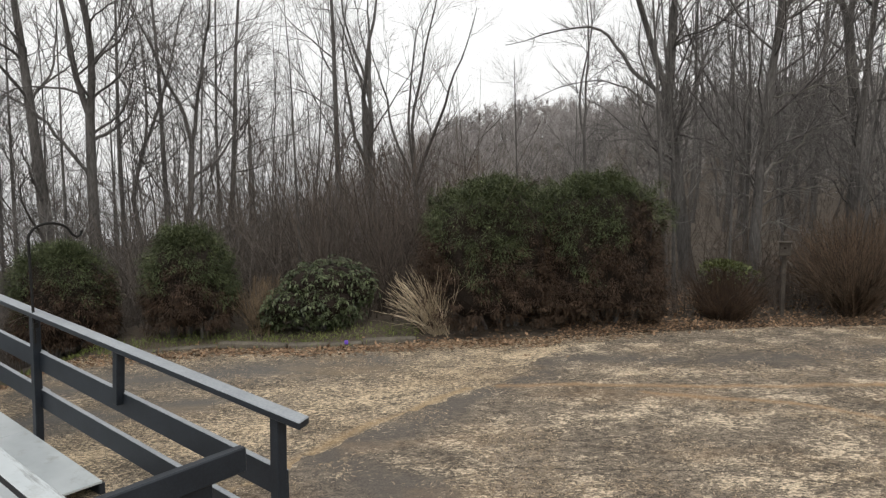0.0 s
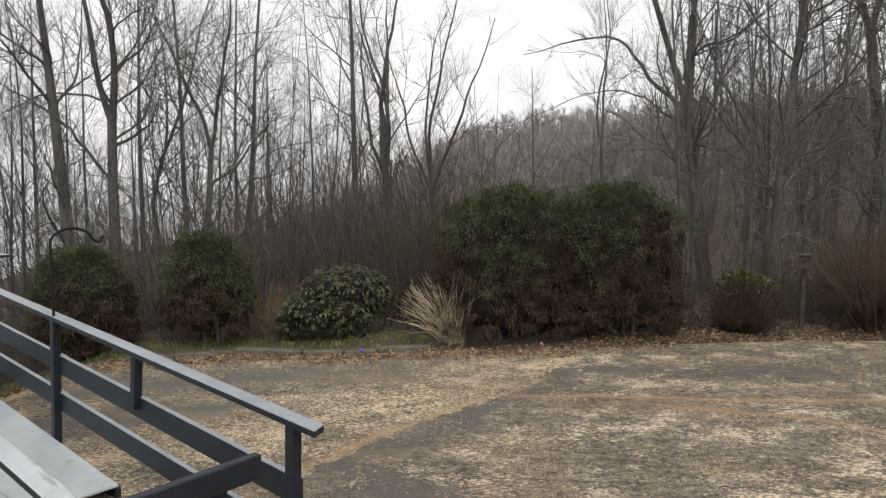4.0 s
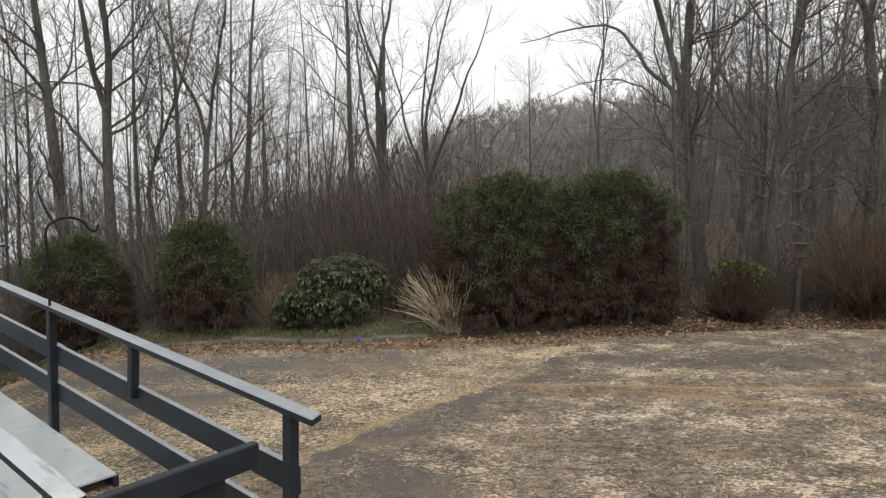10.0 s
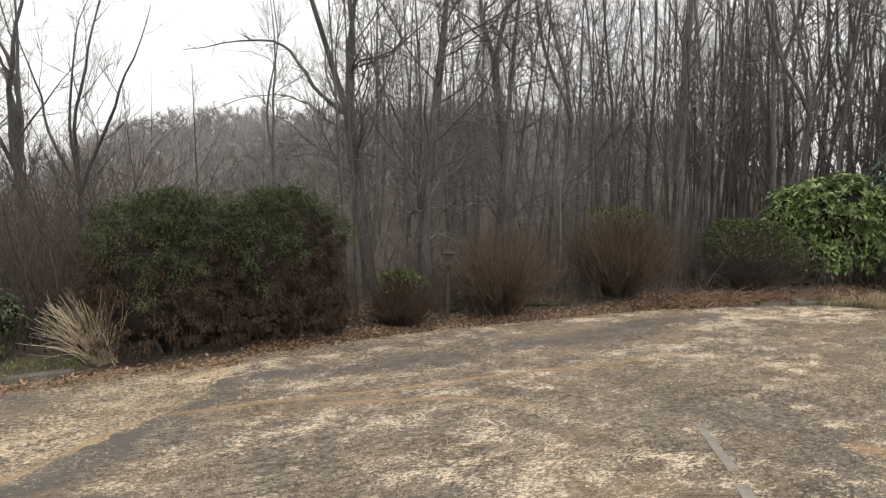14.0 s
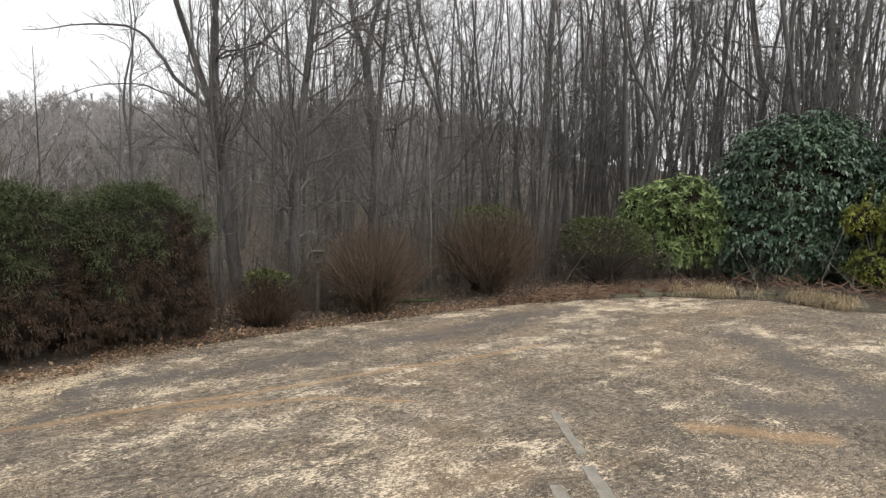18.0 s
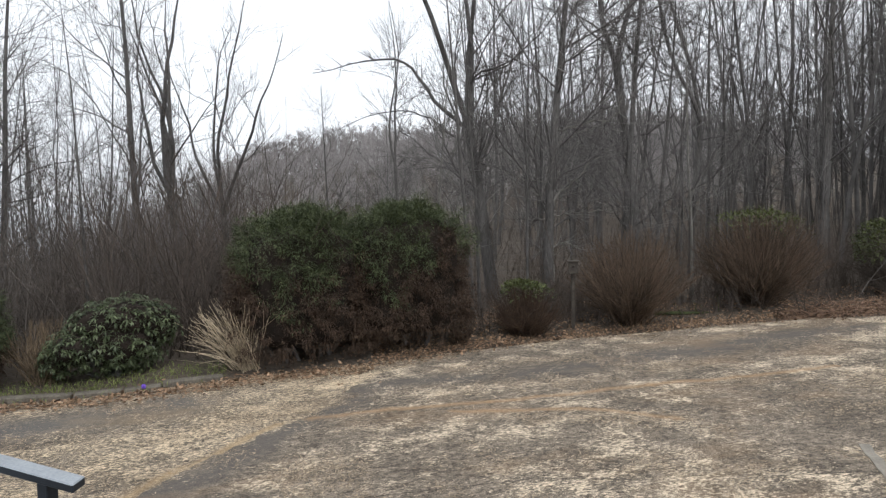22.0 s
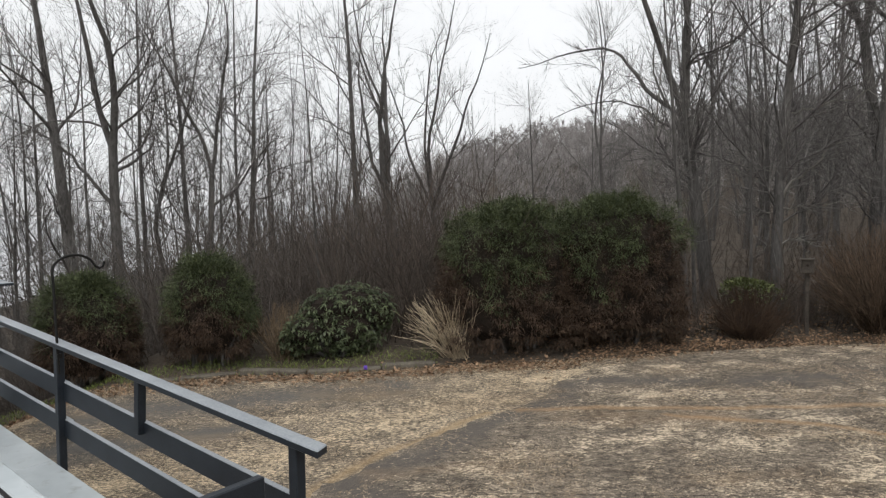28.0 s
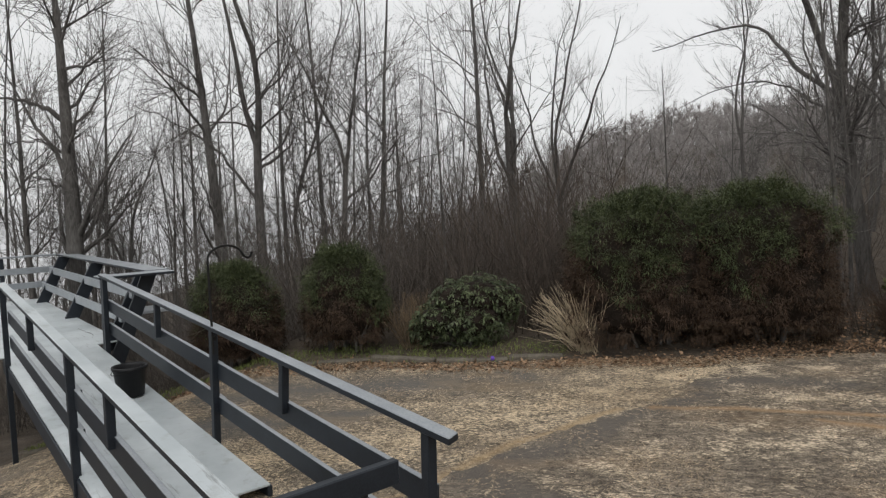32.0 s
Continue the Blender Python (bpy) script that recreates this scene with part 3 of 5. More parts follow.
# ---- the wood ----
def tree_meshes(rng, height, dia, right, lean, fork, leaders, limbs, twigs, mat=None, low=0.14, bows=(), bow_mat=None, fine_twigs=2):
    """Trunk, limbs and twigs of one bare tree at the origin; right: the way that its fork opens."""
    mat = mat or M_BARK
    m = 12
    hs = np.linspace(0, 1, m + 1)
    trunk_top = fork if leaders > 1 else height
    turn = np.cumsum(rng.normal(0, 0.035, (m + 1, 2)), 0)
    sway = np.cumsum(turn, 0) * trunk_top / m * 0.5
    sway = sway - sway[0]
    z = hs * trunk_top
    pts = np.stack([right[0] * lean * z + sway[:, 0], right[1] * lean * z + sway[:, 1], z - 0.15], -1)[None]
    end = 0.66 if leaders > 1 else 0.12
    rad = (dia / 2 * (1 - (1 - end) * hs ** 0.9) * (1 + 0.45 * np.exp(-z / 0.35)))[None]
    trunk = mesh_np("trunk", *tubes(pts, rad, 10), mat, True)
    bones, limb_meshes = [(pts, rad, low)], []
    if leaders > 1:
        side = np.linspace(-1, 1, leaders) * rng.uniform(0.18, 0.34) + rng.normal(0, 0.06, leaders)
        deep = rng.normal(0, 0.22, leaders)
        way = np.stack([right[0] * (side + lean) - right[1] * deep, right[1] * (side + lean) + right[0] * deep, np.ones(leaders)], -1)
        p, r = grow(rng, np.repeat(pts[:, -1] - [0, 0, 0.12], leaders, 0), way, np.full(leaders, height - fork) * rng.uniform(0.8, 1.05, leaders),
                    dia / 2 * rng.uniform(0.62, 0.95, leaders) / leaders ** 0.4, 12, 0.10, 0.05, 0.12)
        for k in range(leaders):
            limb_meshes.append(mesh_np("limb", *tubes(p[k:k + 1], r[k:k + 1], 8), mat, True))
        bones.append((p, r, 0.06))
    fine = []
    for line, thick in bows:
        # a named branch, bent through a few places: (sideways, height) from the trunk's foot
        at = np.array([(right[0] * a, right[1] * a, h) for a, h in line])
        at[0, :2] = [np.interp(at[0, 2], pts[0, :, 2], pts[0, :, 0]), np.interp(at[0, 2], pts[0, :, 2], pts[0, :, 1])]
        at[1:, :2] += at[0, :2]
        u = np.linspace(0, len(at) - 1, 15)
        p = np.stack([np.interp(u, np.arange(len(at)), at[:, c]) for c in range(3)], -1)
        p[1:-1] = (p[:-2] + 2 * p[1:-1] + p[2:]) / 4 + rng.normal(0, 0.025, (13, 3))
        r = thick * np.linspace(1, 0.12, 15)
        limb_meshes.append(mesh_np("limb", *tubes(p[None], r[None], 6), bow_mat or mat, True))
        c1, l1, g1 = sprigs(rng, p[None], r[None], 30, 0.15, 0.8, (0.25, 1.0), 0.009)
        c2, l2, g2 = sprigs(rng, l1, g1, 3, 0.2, 0.7, (0.1, 0.3), 0.004)
        fine += [c1, c2]
    for b, (p, r, lo) in enumerate(bones):
        each = max(3, int(limbs * (0.45 if b == 0 and leaders > 1 else 1) / (1 if b == 0 else leaders)))
        s, w, ln, th = offshoots(rng, p, r * 0.55, each, lo, 0.97, 0.85, (0.12 * height, 0.34 * height), dia * 0.11, 0.05)
        p1, r1 = grow(rng, s, w, ln, th, 8, 0.19, 0.075, 0.2)
        for k in range(len(p1)):
            limb_meshes.append(mesh_np("limb", *tubes(p1[k:k + 1], r1[k:k + 1], 5), mat, True))
        s, w, ln, th = offshoots(rng, p1, r1, 9, 0.15, 0.97, 0.72, (0.09 * height, 0.20 * height), 0.012, 0.05)
        p2, r2 = grow(rng, s, w, ln, th, 3, 0.16, 0.08, 0.35)
        fine.append(tubes(p2, r2, 3))
        c3, l3, r3 = sprigs(rng, p2, r2, twigs, 0.12, 0.65, (0.3, 0.95), 0.0095)
        fine.append(c3)
        if fine_twigs:
            fine.append(sprigs(rng, l3, r3, fine_twigs, 0.15, 0.6, (0.18, 0.5), 0.0065)[0])
    return trunk, limb_meshes, mesh_np("twigwork", *joined(fine), M_TWIG)


def bare_tree(seed, x, y, height, dia, lean=0.0, fork=0.0, leaders=1, limbs=21, twigs=6, label="", mat=None, low=0.14, bows=(), bow_mat=None, fine_twigs=2):
    """A bare tree; lean: to the right as seen from the drive, per metre of height."""
    rng = np.random.default_rng(seed)
    right = np.array([y, -x]) / math.hypot(x, y)
    trunk, limb_meshes, branches = tree_meshes(rng, height, dia, right, lean, fork, leaders, limbs, twigs, mat, low, bows, bow_mat, fine_twigs)
    tr = thing("tree", label or "tall bare grey-barked tree in the leafless wood", "tree", pose(x, y, float(ground_z(np.array(x), np.array(y)))), "bare trees of the wood")
    part("trunk", trunk, None, tr)
    for me in limb_meshes:
        part("limb", me, None, tr)
    part("twigwork", branches, None, tr)["kind"] = "stuff"
    return tr


# seed, x, y, height, diameter, lean, fork height, leaders
TREES = [
    (1, -7.5, 13.0, 15, 0.36, -0.09, 0, 1), (2, -10.3, 16.0, 15, 0.17, 0.0, 0, 1), (3, -7.0, 13.3, 15, 0.27, 0.03, 5.8, 2),
    (4, -6.5, 15.7, 16, 0.18, 0.01, 0, 1), (5, -5.9, 14.9, 14, 0.18, 0.10, 5.0, 2), (6, -5.2, 16.2, 16, 0.18, 0.03, 0, 1),
    (7, -3.8, 24.7, 20, 0.30, 0.0, 0, 1), (8, -2.2, 23.9, 15, 0.46, -0.03, 4.2, 5), (9, -0.8, 22.0, 13, 0.28, 0.02, 3.2, 4),
    (12, 7.5, 16.4, 16, 0.16, -0.03, 0, 1), (13, 7.8, 12.9, 15, 0.24, -0.04, 0, 1),
    (14, 5.5, 25.4, 14, 0.2, -0.06, 5, 2), (15, 8.6, 13.4, 17, 0.35, -0.06, 6.5, 2), (16, 8.1, 12.2, 12, 0.14, 0.06, 0, 1),
    (17, 13.1, 15.1, 16, 0.2, -0.03, 0, 1), (18, 14.6, 19.0, 17, 0.18, -0.02, 0, 1), (19, 17.1, 16.9, 17, 0.2, -0.01, 0, 1),
    (20, 17.0, 14.1, 16, 0.19, 0.0, 0, 1), (21, 17.9, 13.0, 17, 0.26, -0.02, 7, 2), (22, 19.5, 10.4, 18, 0.34, -0.02, 6, 3),
    (23, 21.8, 10.4, 17, 0.29, -0.02, 0, 1), (24, 20.4, 12.8, 16, 0.24, -0.10, 6, 2), (25, 23.2, 9.8, 18, 0.3, -0.04, 0, 1),
    (26, 21.1, 6.4, 18, 0.41, 0.01, 7, 3), (27, 20.9, 18.7, 17, 0.21, -0.06, 0, 1), (28, 22.6, 13.1, 17, 0.22, -0.06, 0, 1),
    (29, 18.1, 18.7, 16, 0.22, -0.12, 0, 1), (30, 10.7, 19.1, 16, 0.17, -0.05, 0, 1), (31, -11.6, 13.4, 17, 0.66, -0.05, 0, 1),
    (32, -14.2, 14.5, 16, 0.29, 0.0, 0, 1), (33, -14.0, 16.7, 16, 0.25, 0.05, 0, 1), (34, -12.9, 16.6, 15, 0.19, -0.02, 5, 2),
    (35, -13.7, 19.7, 15, 0.17, 0.02, 0, 1),
]
# single branches that stand out, by the tree's seed: places (sideways, height) and thickness
BOWS = {31: [([(0, 7.2), (-0.4, 7.55), (-0.9, 7.7), (-1.8, 7.75)], 0.075), ([(0, 6.5), (-0.5, 6.8), (-1.2, 6.75)], 0.04), ([(0, 5.6), (-0.4, 5.9), (-0.8, 6.0)], 0.05), ([(0, 7.0), (0.5, 7.5), (0.9, 8.3)], 0.05)],
        5: [([(0, 3.2), (0.5, 3.6), (1.3, 4.6), (1.5, 5.0)], 0.04), ([(0, 1.4), (0.7, 2.0), (1.9, 3.0), (2.1, 3.6)], 0.03)],
        3: [([(0, 3.4), (-0.5, 4.3), (-1.2, 5.0), (-2.4, 5.6)], 0.045), ([(0, 4.2), (0.6, 4.6), (1.0, 5.3)], 0.04)],
        15: [([(0, 3.4), (0.8, 3.8), (1.8, 4.7)], 0.04)], 22: [([(0, 4.5), (-0.9, 5.2), (-1.6, 6.3)], 0.06)]}
for seed, x, y, h, d, lean, fork, lead in TREES:
    bare_tree(seed, x, y, h * (0.66 if math.hypot(x, y) < 20 else 0.76), d * (0.95 if seed < 10 or seed == 31 else 0.78), lean, fork * 0.85, lead, 12 if seed in (1, 3) else 18, 5, low=0.36 if seed > 30 else 0.14,
              bows=BOWS.get(seed, ()))
bare_tree(10, 5.4, 14.5, 12, 0.31, -0.10, 3.9, 4, 18, 6, "large bare tree forking into several heavy upright limbs",
          bows=[([(0, 4.0), (-0.45, 4.2), (-0.95, 4.75), (-1.25, 5.35), (-1.7, 5.6), (-2.6, 5.5), (-3.6, 5.3)], 0.06), ([(0, 3.5), (-0.6, 3.95), (-1.3, 4.4), (-2.2, 4.35), (-3.4, 3.9)], 0.03),
                ([(0, 3.2), (0.7, 3.0), (1.6, 2.5), (2.3, 2.2)], 0.03), ([(0, 2.9), (-0.9, 3.1), (-2.2, 3.0)], 0.022)])
bare_tree(11, 5.5, 11.8, 10.5, 0.21, 0.02, 0, 1, 20, 6, "bare tree with pale drooping lower branches", bow_mat=M_BARK_PALE,
          bows=[([(0, 1.36), (0.28, 1.42), (0.6, 1.36), (0.74, 1.2), (0.7, 1.0)], 0.02), ([(0, 1.36), (-0.14, 1.30), (-0.3, 1.16)], 0.013),
                ([(0, 2.1), (0.12, 2.35), (0.55, 2.65), (0.85, 3.05), (1.25, 3.35)], 0.034), ([(0, 1.95), (0.6, 2.05), (1.7, 2.02)], 0.016), ([(0, 1.95), (-0.45, 1.85), (-1.1, 2.1)], 0.016),
                ([(0, 3.6), (1.0, 3.75), (1.9, 4.2)], 0.022), ([(0, 2.6), (-0.6, 2.7), (-1.6, 3.2)], 0.013)])

# slim saplings at the wood's edge: x, y, height, diameter
for k, (x, y, h, d) in enumerate([(4.03, 11.85, 7, 0.10), (4.25, 12.1, 6, 0.08), (5.75, 11.9, 5, 0.05), (6.3, 12.3, 6, 0.06), (6.75, 10.9, 5, 0.06), (7.05, 11.3, 6, 0.07),
                                  (8.2, 11.4, 5, 0.06), (8.7, 11.7, 6, 0.08), (5.0, 11.6, 6, 0.06), (11.8, 11.6, 7, 0.07), (-2.6, 12.2, 6, 0.07), (1.6, 14.1, 5, 0.07),
                                  (3.5, 12.6, 6, 0.07), (-6.6, 11.6, 7, 0.08), (-4.6, 12.4, 6, 0.07), (10.4, 12.6, 7, 0.09)]):
    bare_tree(300 + k, x, y, h, d, 0.05 * ((k % 5) - 2) * 0.6, 0, 1, 10, 4, "slim bare sapling at the edge of the wood", M_BARK_PALE if k % 5 == 2 else None, 0.25, fine_twigs=1)

# further trees, copies of eight forms, seeded over the wood
forms = []
for k in range(8):
    rng = np.random.default_rng(100 + k)
    x0, y0 = [(-28, 30), (-22, 27), (-16, 33), (16, 30), (22, 27), (28, 24), (33, 18), (36, 10)][k]
    forms.append(bare_tree(200 + k, x0, y0, 12 + k % 3, 0.17 + 0.03 * (k % 4), 0.02 * (k - 4), 4.2 if k % 3 == 0 else 0, 2 if k % 3 == 0 else 1, 15, 4, fine_twigs=0))
rng = np.random.default_rng(5)
for k in range(46):
    a, r = rng.choice([rng.uniform(-62, -13), rng.uniform(15, 88), rng.uniform(20, 88)]), rng.uniform(17, 44)
    r = max(r, edge_r(a) + 5)
    x, y = r * math.sin(radians(a)), r * math.cos(radians(a))
    if on_deck(x, y) or any(math.hypot(x - t[1], y - t[2]) < 1.2 for t in TREES):
        continue
    copy_thing(forms[k % 8], pose(x, y, float(ground_z(np.array(x), np.array(y))), 0, 0, rng.uniform(0, 360)))


def far_trees(rng, pos, heights, limbs=9, twigs=7, fine_twigs=1, stout=1.0, low=0.16):
    """Many slim bare trees in one mesh, each with a spreading crown of twigs."""
    n = len(pos)
    p, r = grow(rng, pos, np.stack([rng.normal(0, 0.10, n), rng.normal(0, 0.10, n), np.ones(n)], -1), heights, min(stout, 1.5) * heights * rng.uniform(0.0025, 0.0075, n), 6, 0.06, 0.04, 0.10)
    out = [tubes(p, r, 4)]
    s, w, ln, th = offshoots(rng, p, r * 0.6, limbs, low, 0.97, 0.85, (0.12, 0.34), 0.030 * stout, 0.05)
    ln = ln * np.repeat(heights, limbs)
    least = 0.0095 * stout if stout > 2 else 0.0
    th = np.maximum(th, least)
    p1, r1 = grow(rng, s, w, ln, th, 3, 0.18, 0.12, 0.3)
    out.append(tubes(p1, r1, 3))
    c2, l2, r2 = sprigs(rng, p1, r1, twigs, 0.12, 0.75, (0.7, 2.1), 0.016 * stout, least=least)
    out.append(c2)
    if fine_twigs:
        out.append(sprigs(rng, l2, r2, fine_twigs, 0.2, 0.6, (0.4, 1.1), 0.0105 * stout)[0])
    return joined(out)


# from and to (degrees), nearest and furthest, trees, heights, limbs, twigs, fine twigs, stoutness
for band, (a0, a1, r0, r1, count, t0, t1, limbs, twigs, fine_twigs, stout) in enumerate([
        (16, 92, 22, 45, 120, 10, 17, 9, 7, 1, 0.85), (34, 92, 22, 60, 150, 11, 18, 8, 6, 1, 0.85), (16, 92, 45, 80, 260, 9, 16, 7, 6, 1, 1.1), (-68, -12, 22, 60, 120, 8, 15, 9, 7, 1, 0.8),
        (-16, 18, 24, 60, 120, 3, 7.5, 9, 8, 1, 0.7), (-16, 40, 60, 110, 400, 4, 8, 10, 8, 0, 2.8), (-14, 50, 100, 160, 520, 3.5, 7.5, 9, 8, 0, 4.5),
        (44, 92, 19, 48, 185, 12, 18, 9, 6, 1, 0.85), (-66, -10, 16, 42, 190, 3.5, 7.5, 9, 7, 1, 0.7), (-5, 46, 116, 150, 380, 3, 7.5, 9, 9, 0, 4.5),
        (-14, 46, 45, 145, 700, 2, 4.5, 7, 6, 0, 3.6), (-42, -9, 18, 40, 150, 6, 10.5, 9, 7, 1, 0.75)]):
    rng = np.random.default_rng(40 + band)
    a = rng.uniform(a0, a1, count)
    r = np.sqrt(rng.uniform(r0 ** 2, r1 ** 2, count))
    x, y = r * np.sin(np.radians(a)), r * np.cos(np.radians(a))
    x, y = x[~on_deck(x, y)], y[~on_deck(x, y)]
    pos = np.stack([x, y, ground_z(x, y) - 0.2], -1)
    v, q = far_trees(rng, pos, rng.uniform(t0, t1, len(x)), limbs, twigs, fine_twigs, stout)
    tagged(new("far_woods", mesh_np("far_woods", v, q, M_HILL_HAZED if band in (5, 6, 9, 10) else M_FAR_HAZED)), "dense leafless grey-brown wood on rising ground", "woods", kind="stuff")


def brush(rng, pos, heights, stems, spread=0.25, shoots=5):
    n = len(pos)
    idx = np.repeat(np.arange(n), stems)
    a = rng.uniform(0, 6.28, len(idx))
    o = rng.uniform(0, spread, len(idx))
    way = np.stack([np.cos(a) * o, np.sin(a) * o, np.ones(len(idx))], -1)
    st = pos[idx] + np.stack([np.cos(a) * 0.2, np.sin(a) * 0.2, 0 * a], -1) * rng.uniform(0, 3, (len(idx), 1))
    p, r = grow(rng, st, way, heights[idx] * rng.uniform(0.4, 1.0, len(idx)), rng.uniform(0.004, 0.013, len(idx)), 4, 0.20, 0.03, 0.3)
    out = [tubes(p, r, 3)]
    s, w, ln, th = offshoots(rng, p, r, shoots, 0.15, 1.0, 0.85, (0.16, 0.5), 0.006, 0.05)
    tip = s + unit(w) * (ln * np.repeat(heights[idx], shoots) * 0.8)[:, None]
    out.append(spikes(s, tip, th))
    out.append(sprigs(rng, np.stack([s, (s + tip) / 2, tip], 1), np.stack([th, th * 0.7, th * 0.4], 1), 2, 0.2, 0.7, (0.15, 0.5), 0.004)[0])
    return joined(out)


def brush_bed(seed, count, a0, a1, near, far, h0, h1, stems, mat, label, spread=0.25):
    rng = np.random.default_rng(seed)
    a = rng.uniform(a0, a1, count)
    r = edge_r(a) + near + rng.uniform(0, 1, count) ** 1.3 * (far - near)
    x, y = r * np.sin(np.radians(a)), r * np.cos(np.radians(a))
    x, y = x[~on_deck(x, y, 1.7)], y[~on_deck(x, y, 1.7)]
    v, q = brush(rng, np.stack([x, y, ground_z(x, y) - 0.1], -1), rng.uniform(h0, h1, len(x)), stems, spread)
    tagged(new("undergrowth", mesh_np("undergrowth", v, q, mat)), label, "undergrowth", kind="stuff")


brush_bed(61, 300, -60, 88, 2.2, 12, 1.0, 3.4, 4, M_BRUSH, "leafless brown saplings and undergrowth in the wood")
brush_bed(69, 170, -48, -24, 8, 20, 3.0, 6.5, 4, M_THICKET, "tall leafless thicket on the slope", 0.6)
brush_bed(62, 150, -14, 3, 1.8, 8, 2.0, 5.2, 5, M_BRUSH, "tall thicket of leafless brown stems", 0.5)
brush_bed(63, 90, 22, 66, 1.8, 5, 1.0, 2.4, 6, M_BRUSH, "leafless brown stems behind the shrubs")
brush_bed(64, 400, -16, 88, 9, 32, 1.5, 5.0, 4, M_THICKET, "dense leafless grey-brown thicket deeper in the wood", 0.5)
brush_bed(65, 380, -16, 60, 28, 75, 2.5, 7.5, 4, M_THICKET, "dense leafless grey-brown thicket deeper in the wood", 0.5)
brush_bed(66, 520, -68, -12, 1.6, 24, 1.2, 4.2, 4, M_THICKET, "leafless grey-brown thicket on falling ground", 0.5)
brush_bed(68, 380, -46, -8, 3, 12, 2.0, 4.8, 5, M_THICKET, "tall leafless thicket under the trees", 0.7)

brush_bed(67, 150, 10, 64, 0.7, 4, 0.3, 1.5, 5, M_BRUSH, "low tangle of dead brown stems at the wood's edge", 0.7)

# ---- hedges and shrubs ----
def shell(rng, n, rx, ry, h, power=2.6, lumps=0.10, full=0.0, flare=0.0):
    """Points and outward ways on a lumpy rounded block standing at the origin."""
    d = unit(rng.normal(0, 1, (n, 3)))
    d[:, 2] = np.where(d[:, 2] < -0.75, -d[:, 2], d[:, 2])
    k = (np.abs(d) ** power).sum(1) ** (-1 / power)
    p = d * k[:, None] * np.array([rx, ry, h / 2])
    bump = 1 + lumps * (np.sin(p[:, 0] * 4.3 + 1) * np.sin(p[:, 2] * 4.7 + 2) + 0.6 * np.sin(p[:, 1] * 6 + p[:, 0] * 7) * np.sin(p[:, 2] * 8.3))
    p = p * bump[:, None] * rng.uniform(1 - full, 1.0, n)[:, None]
    out = unit(p / np.array([rx, ry, h / 2]) ** 2 * min(rx, h / 2))
    p[:, :2] *= (1 + flare * np.clip(0.5 - p[:, 2:] / h, 0, 1))
    return p + [0, 0, h / 2], out


def blades(rng, p, way, length, width, droop=0.25, up=None):
    """Two-panel leaves, bent along their length: p, way n x 3."""
    n = len(p)
    way = unit(way)
    side = unit(np.cross(way, unit(rng.normal(0, 0.35, (n, 3)) + [0, 0, 1])))
    ln, wd = length[:, None], width[:, None]
    a = p
    mid = p + way * ln * 0.5
    tip = mid + unit(way + np.array([0, 0, -droop * 2])) * ln * 0.5
    v = np.stack([a, mid - side * wd / 2, mid + side * wd / 2, tip], 1).reshape(-1, 3)
    i = np.arange(n)[:, None] * 4
    f = np.concatenate([i + [0, 1, 2], i + [1, 3, 2]], 1).reshape(-1, 3)
    return v, f


def lump_core(rx, ry, h, scale, power=2.6):
    bm = bmesh.new()
    bmesh.ops.create_icosphere(bm, subdivisions=4, radius=1)
    for w in bm.verts:
        d = np.array(w.co)
        k = (np.abs(d) ** power).sum() ** (-1 / power)
        p = d * k * np.array([rx, ry, h / 2]) * scale
        p = p * (1 + 0.08 * noise.noise(Vector(p * 4)))
        w.co = (p[0], p[1], p[2] + h / 2)
    return bm


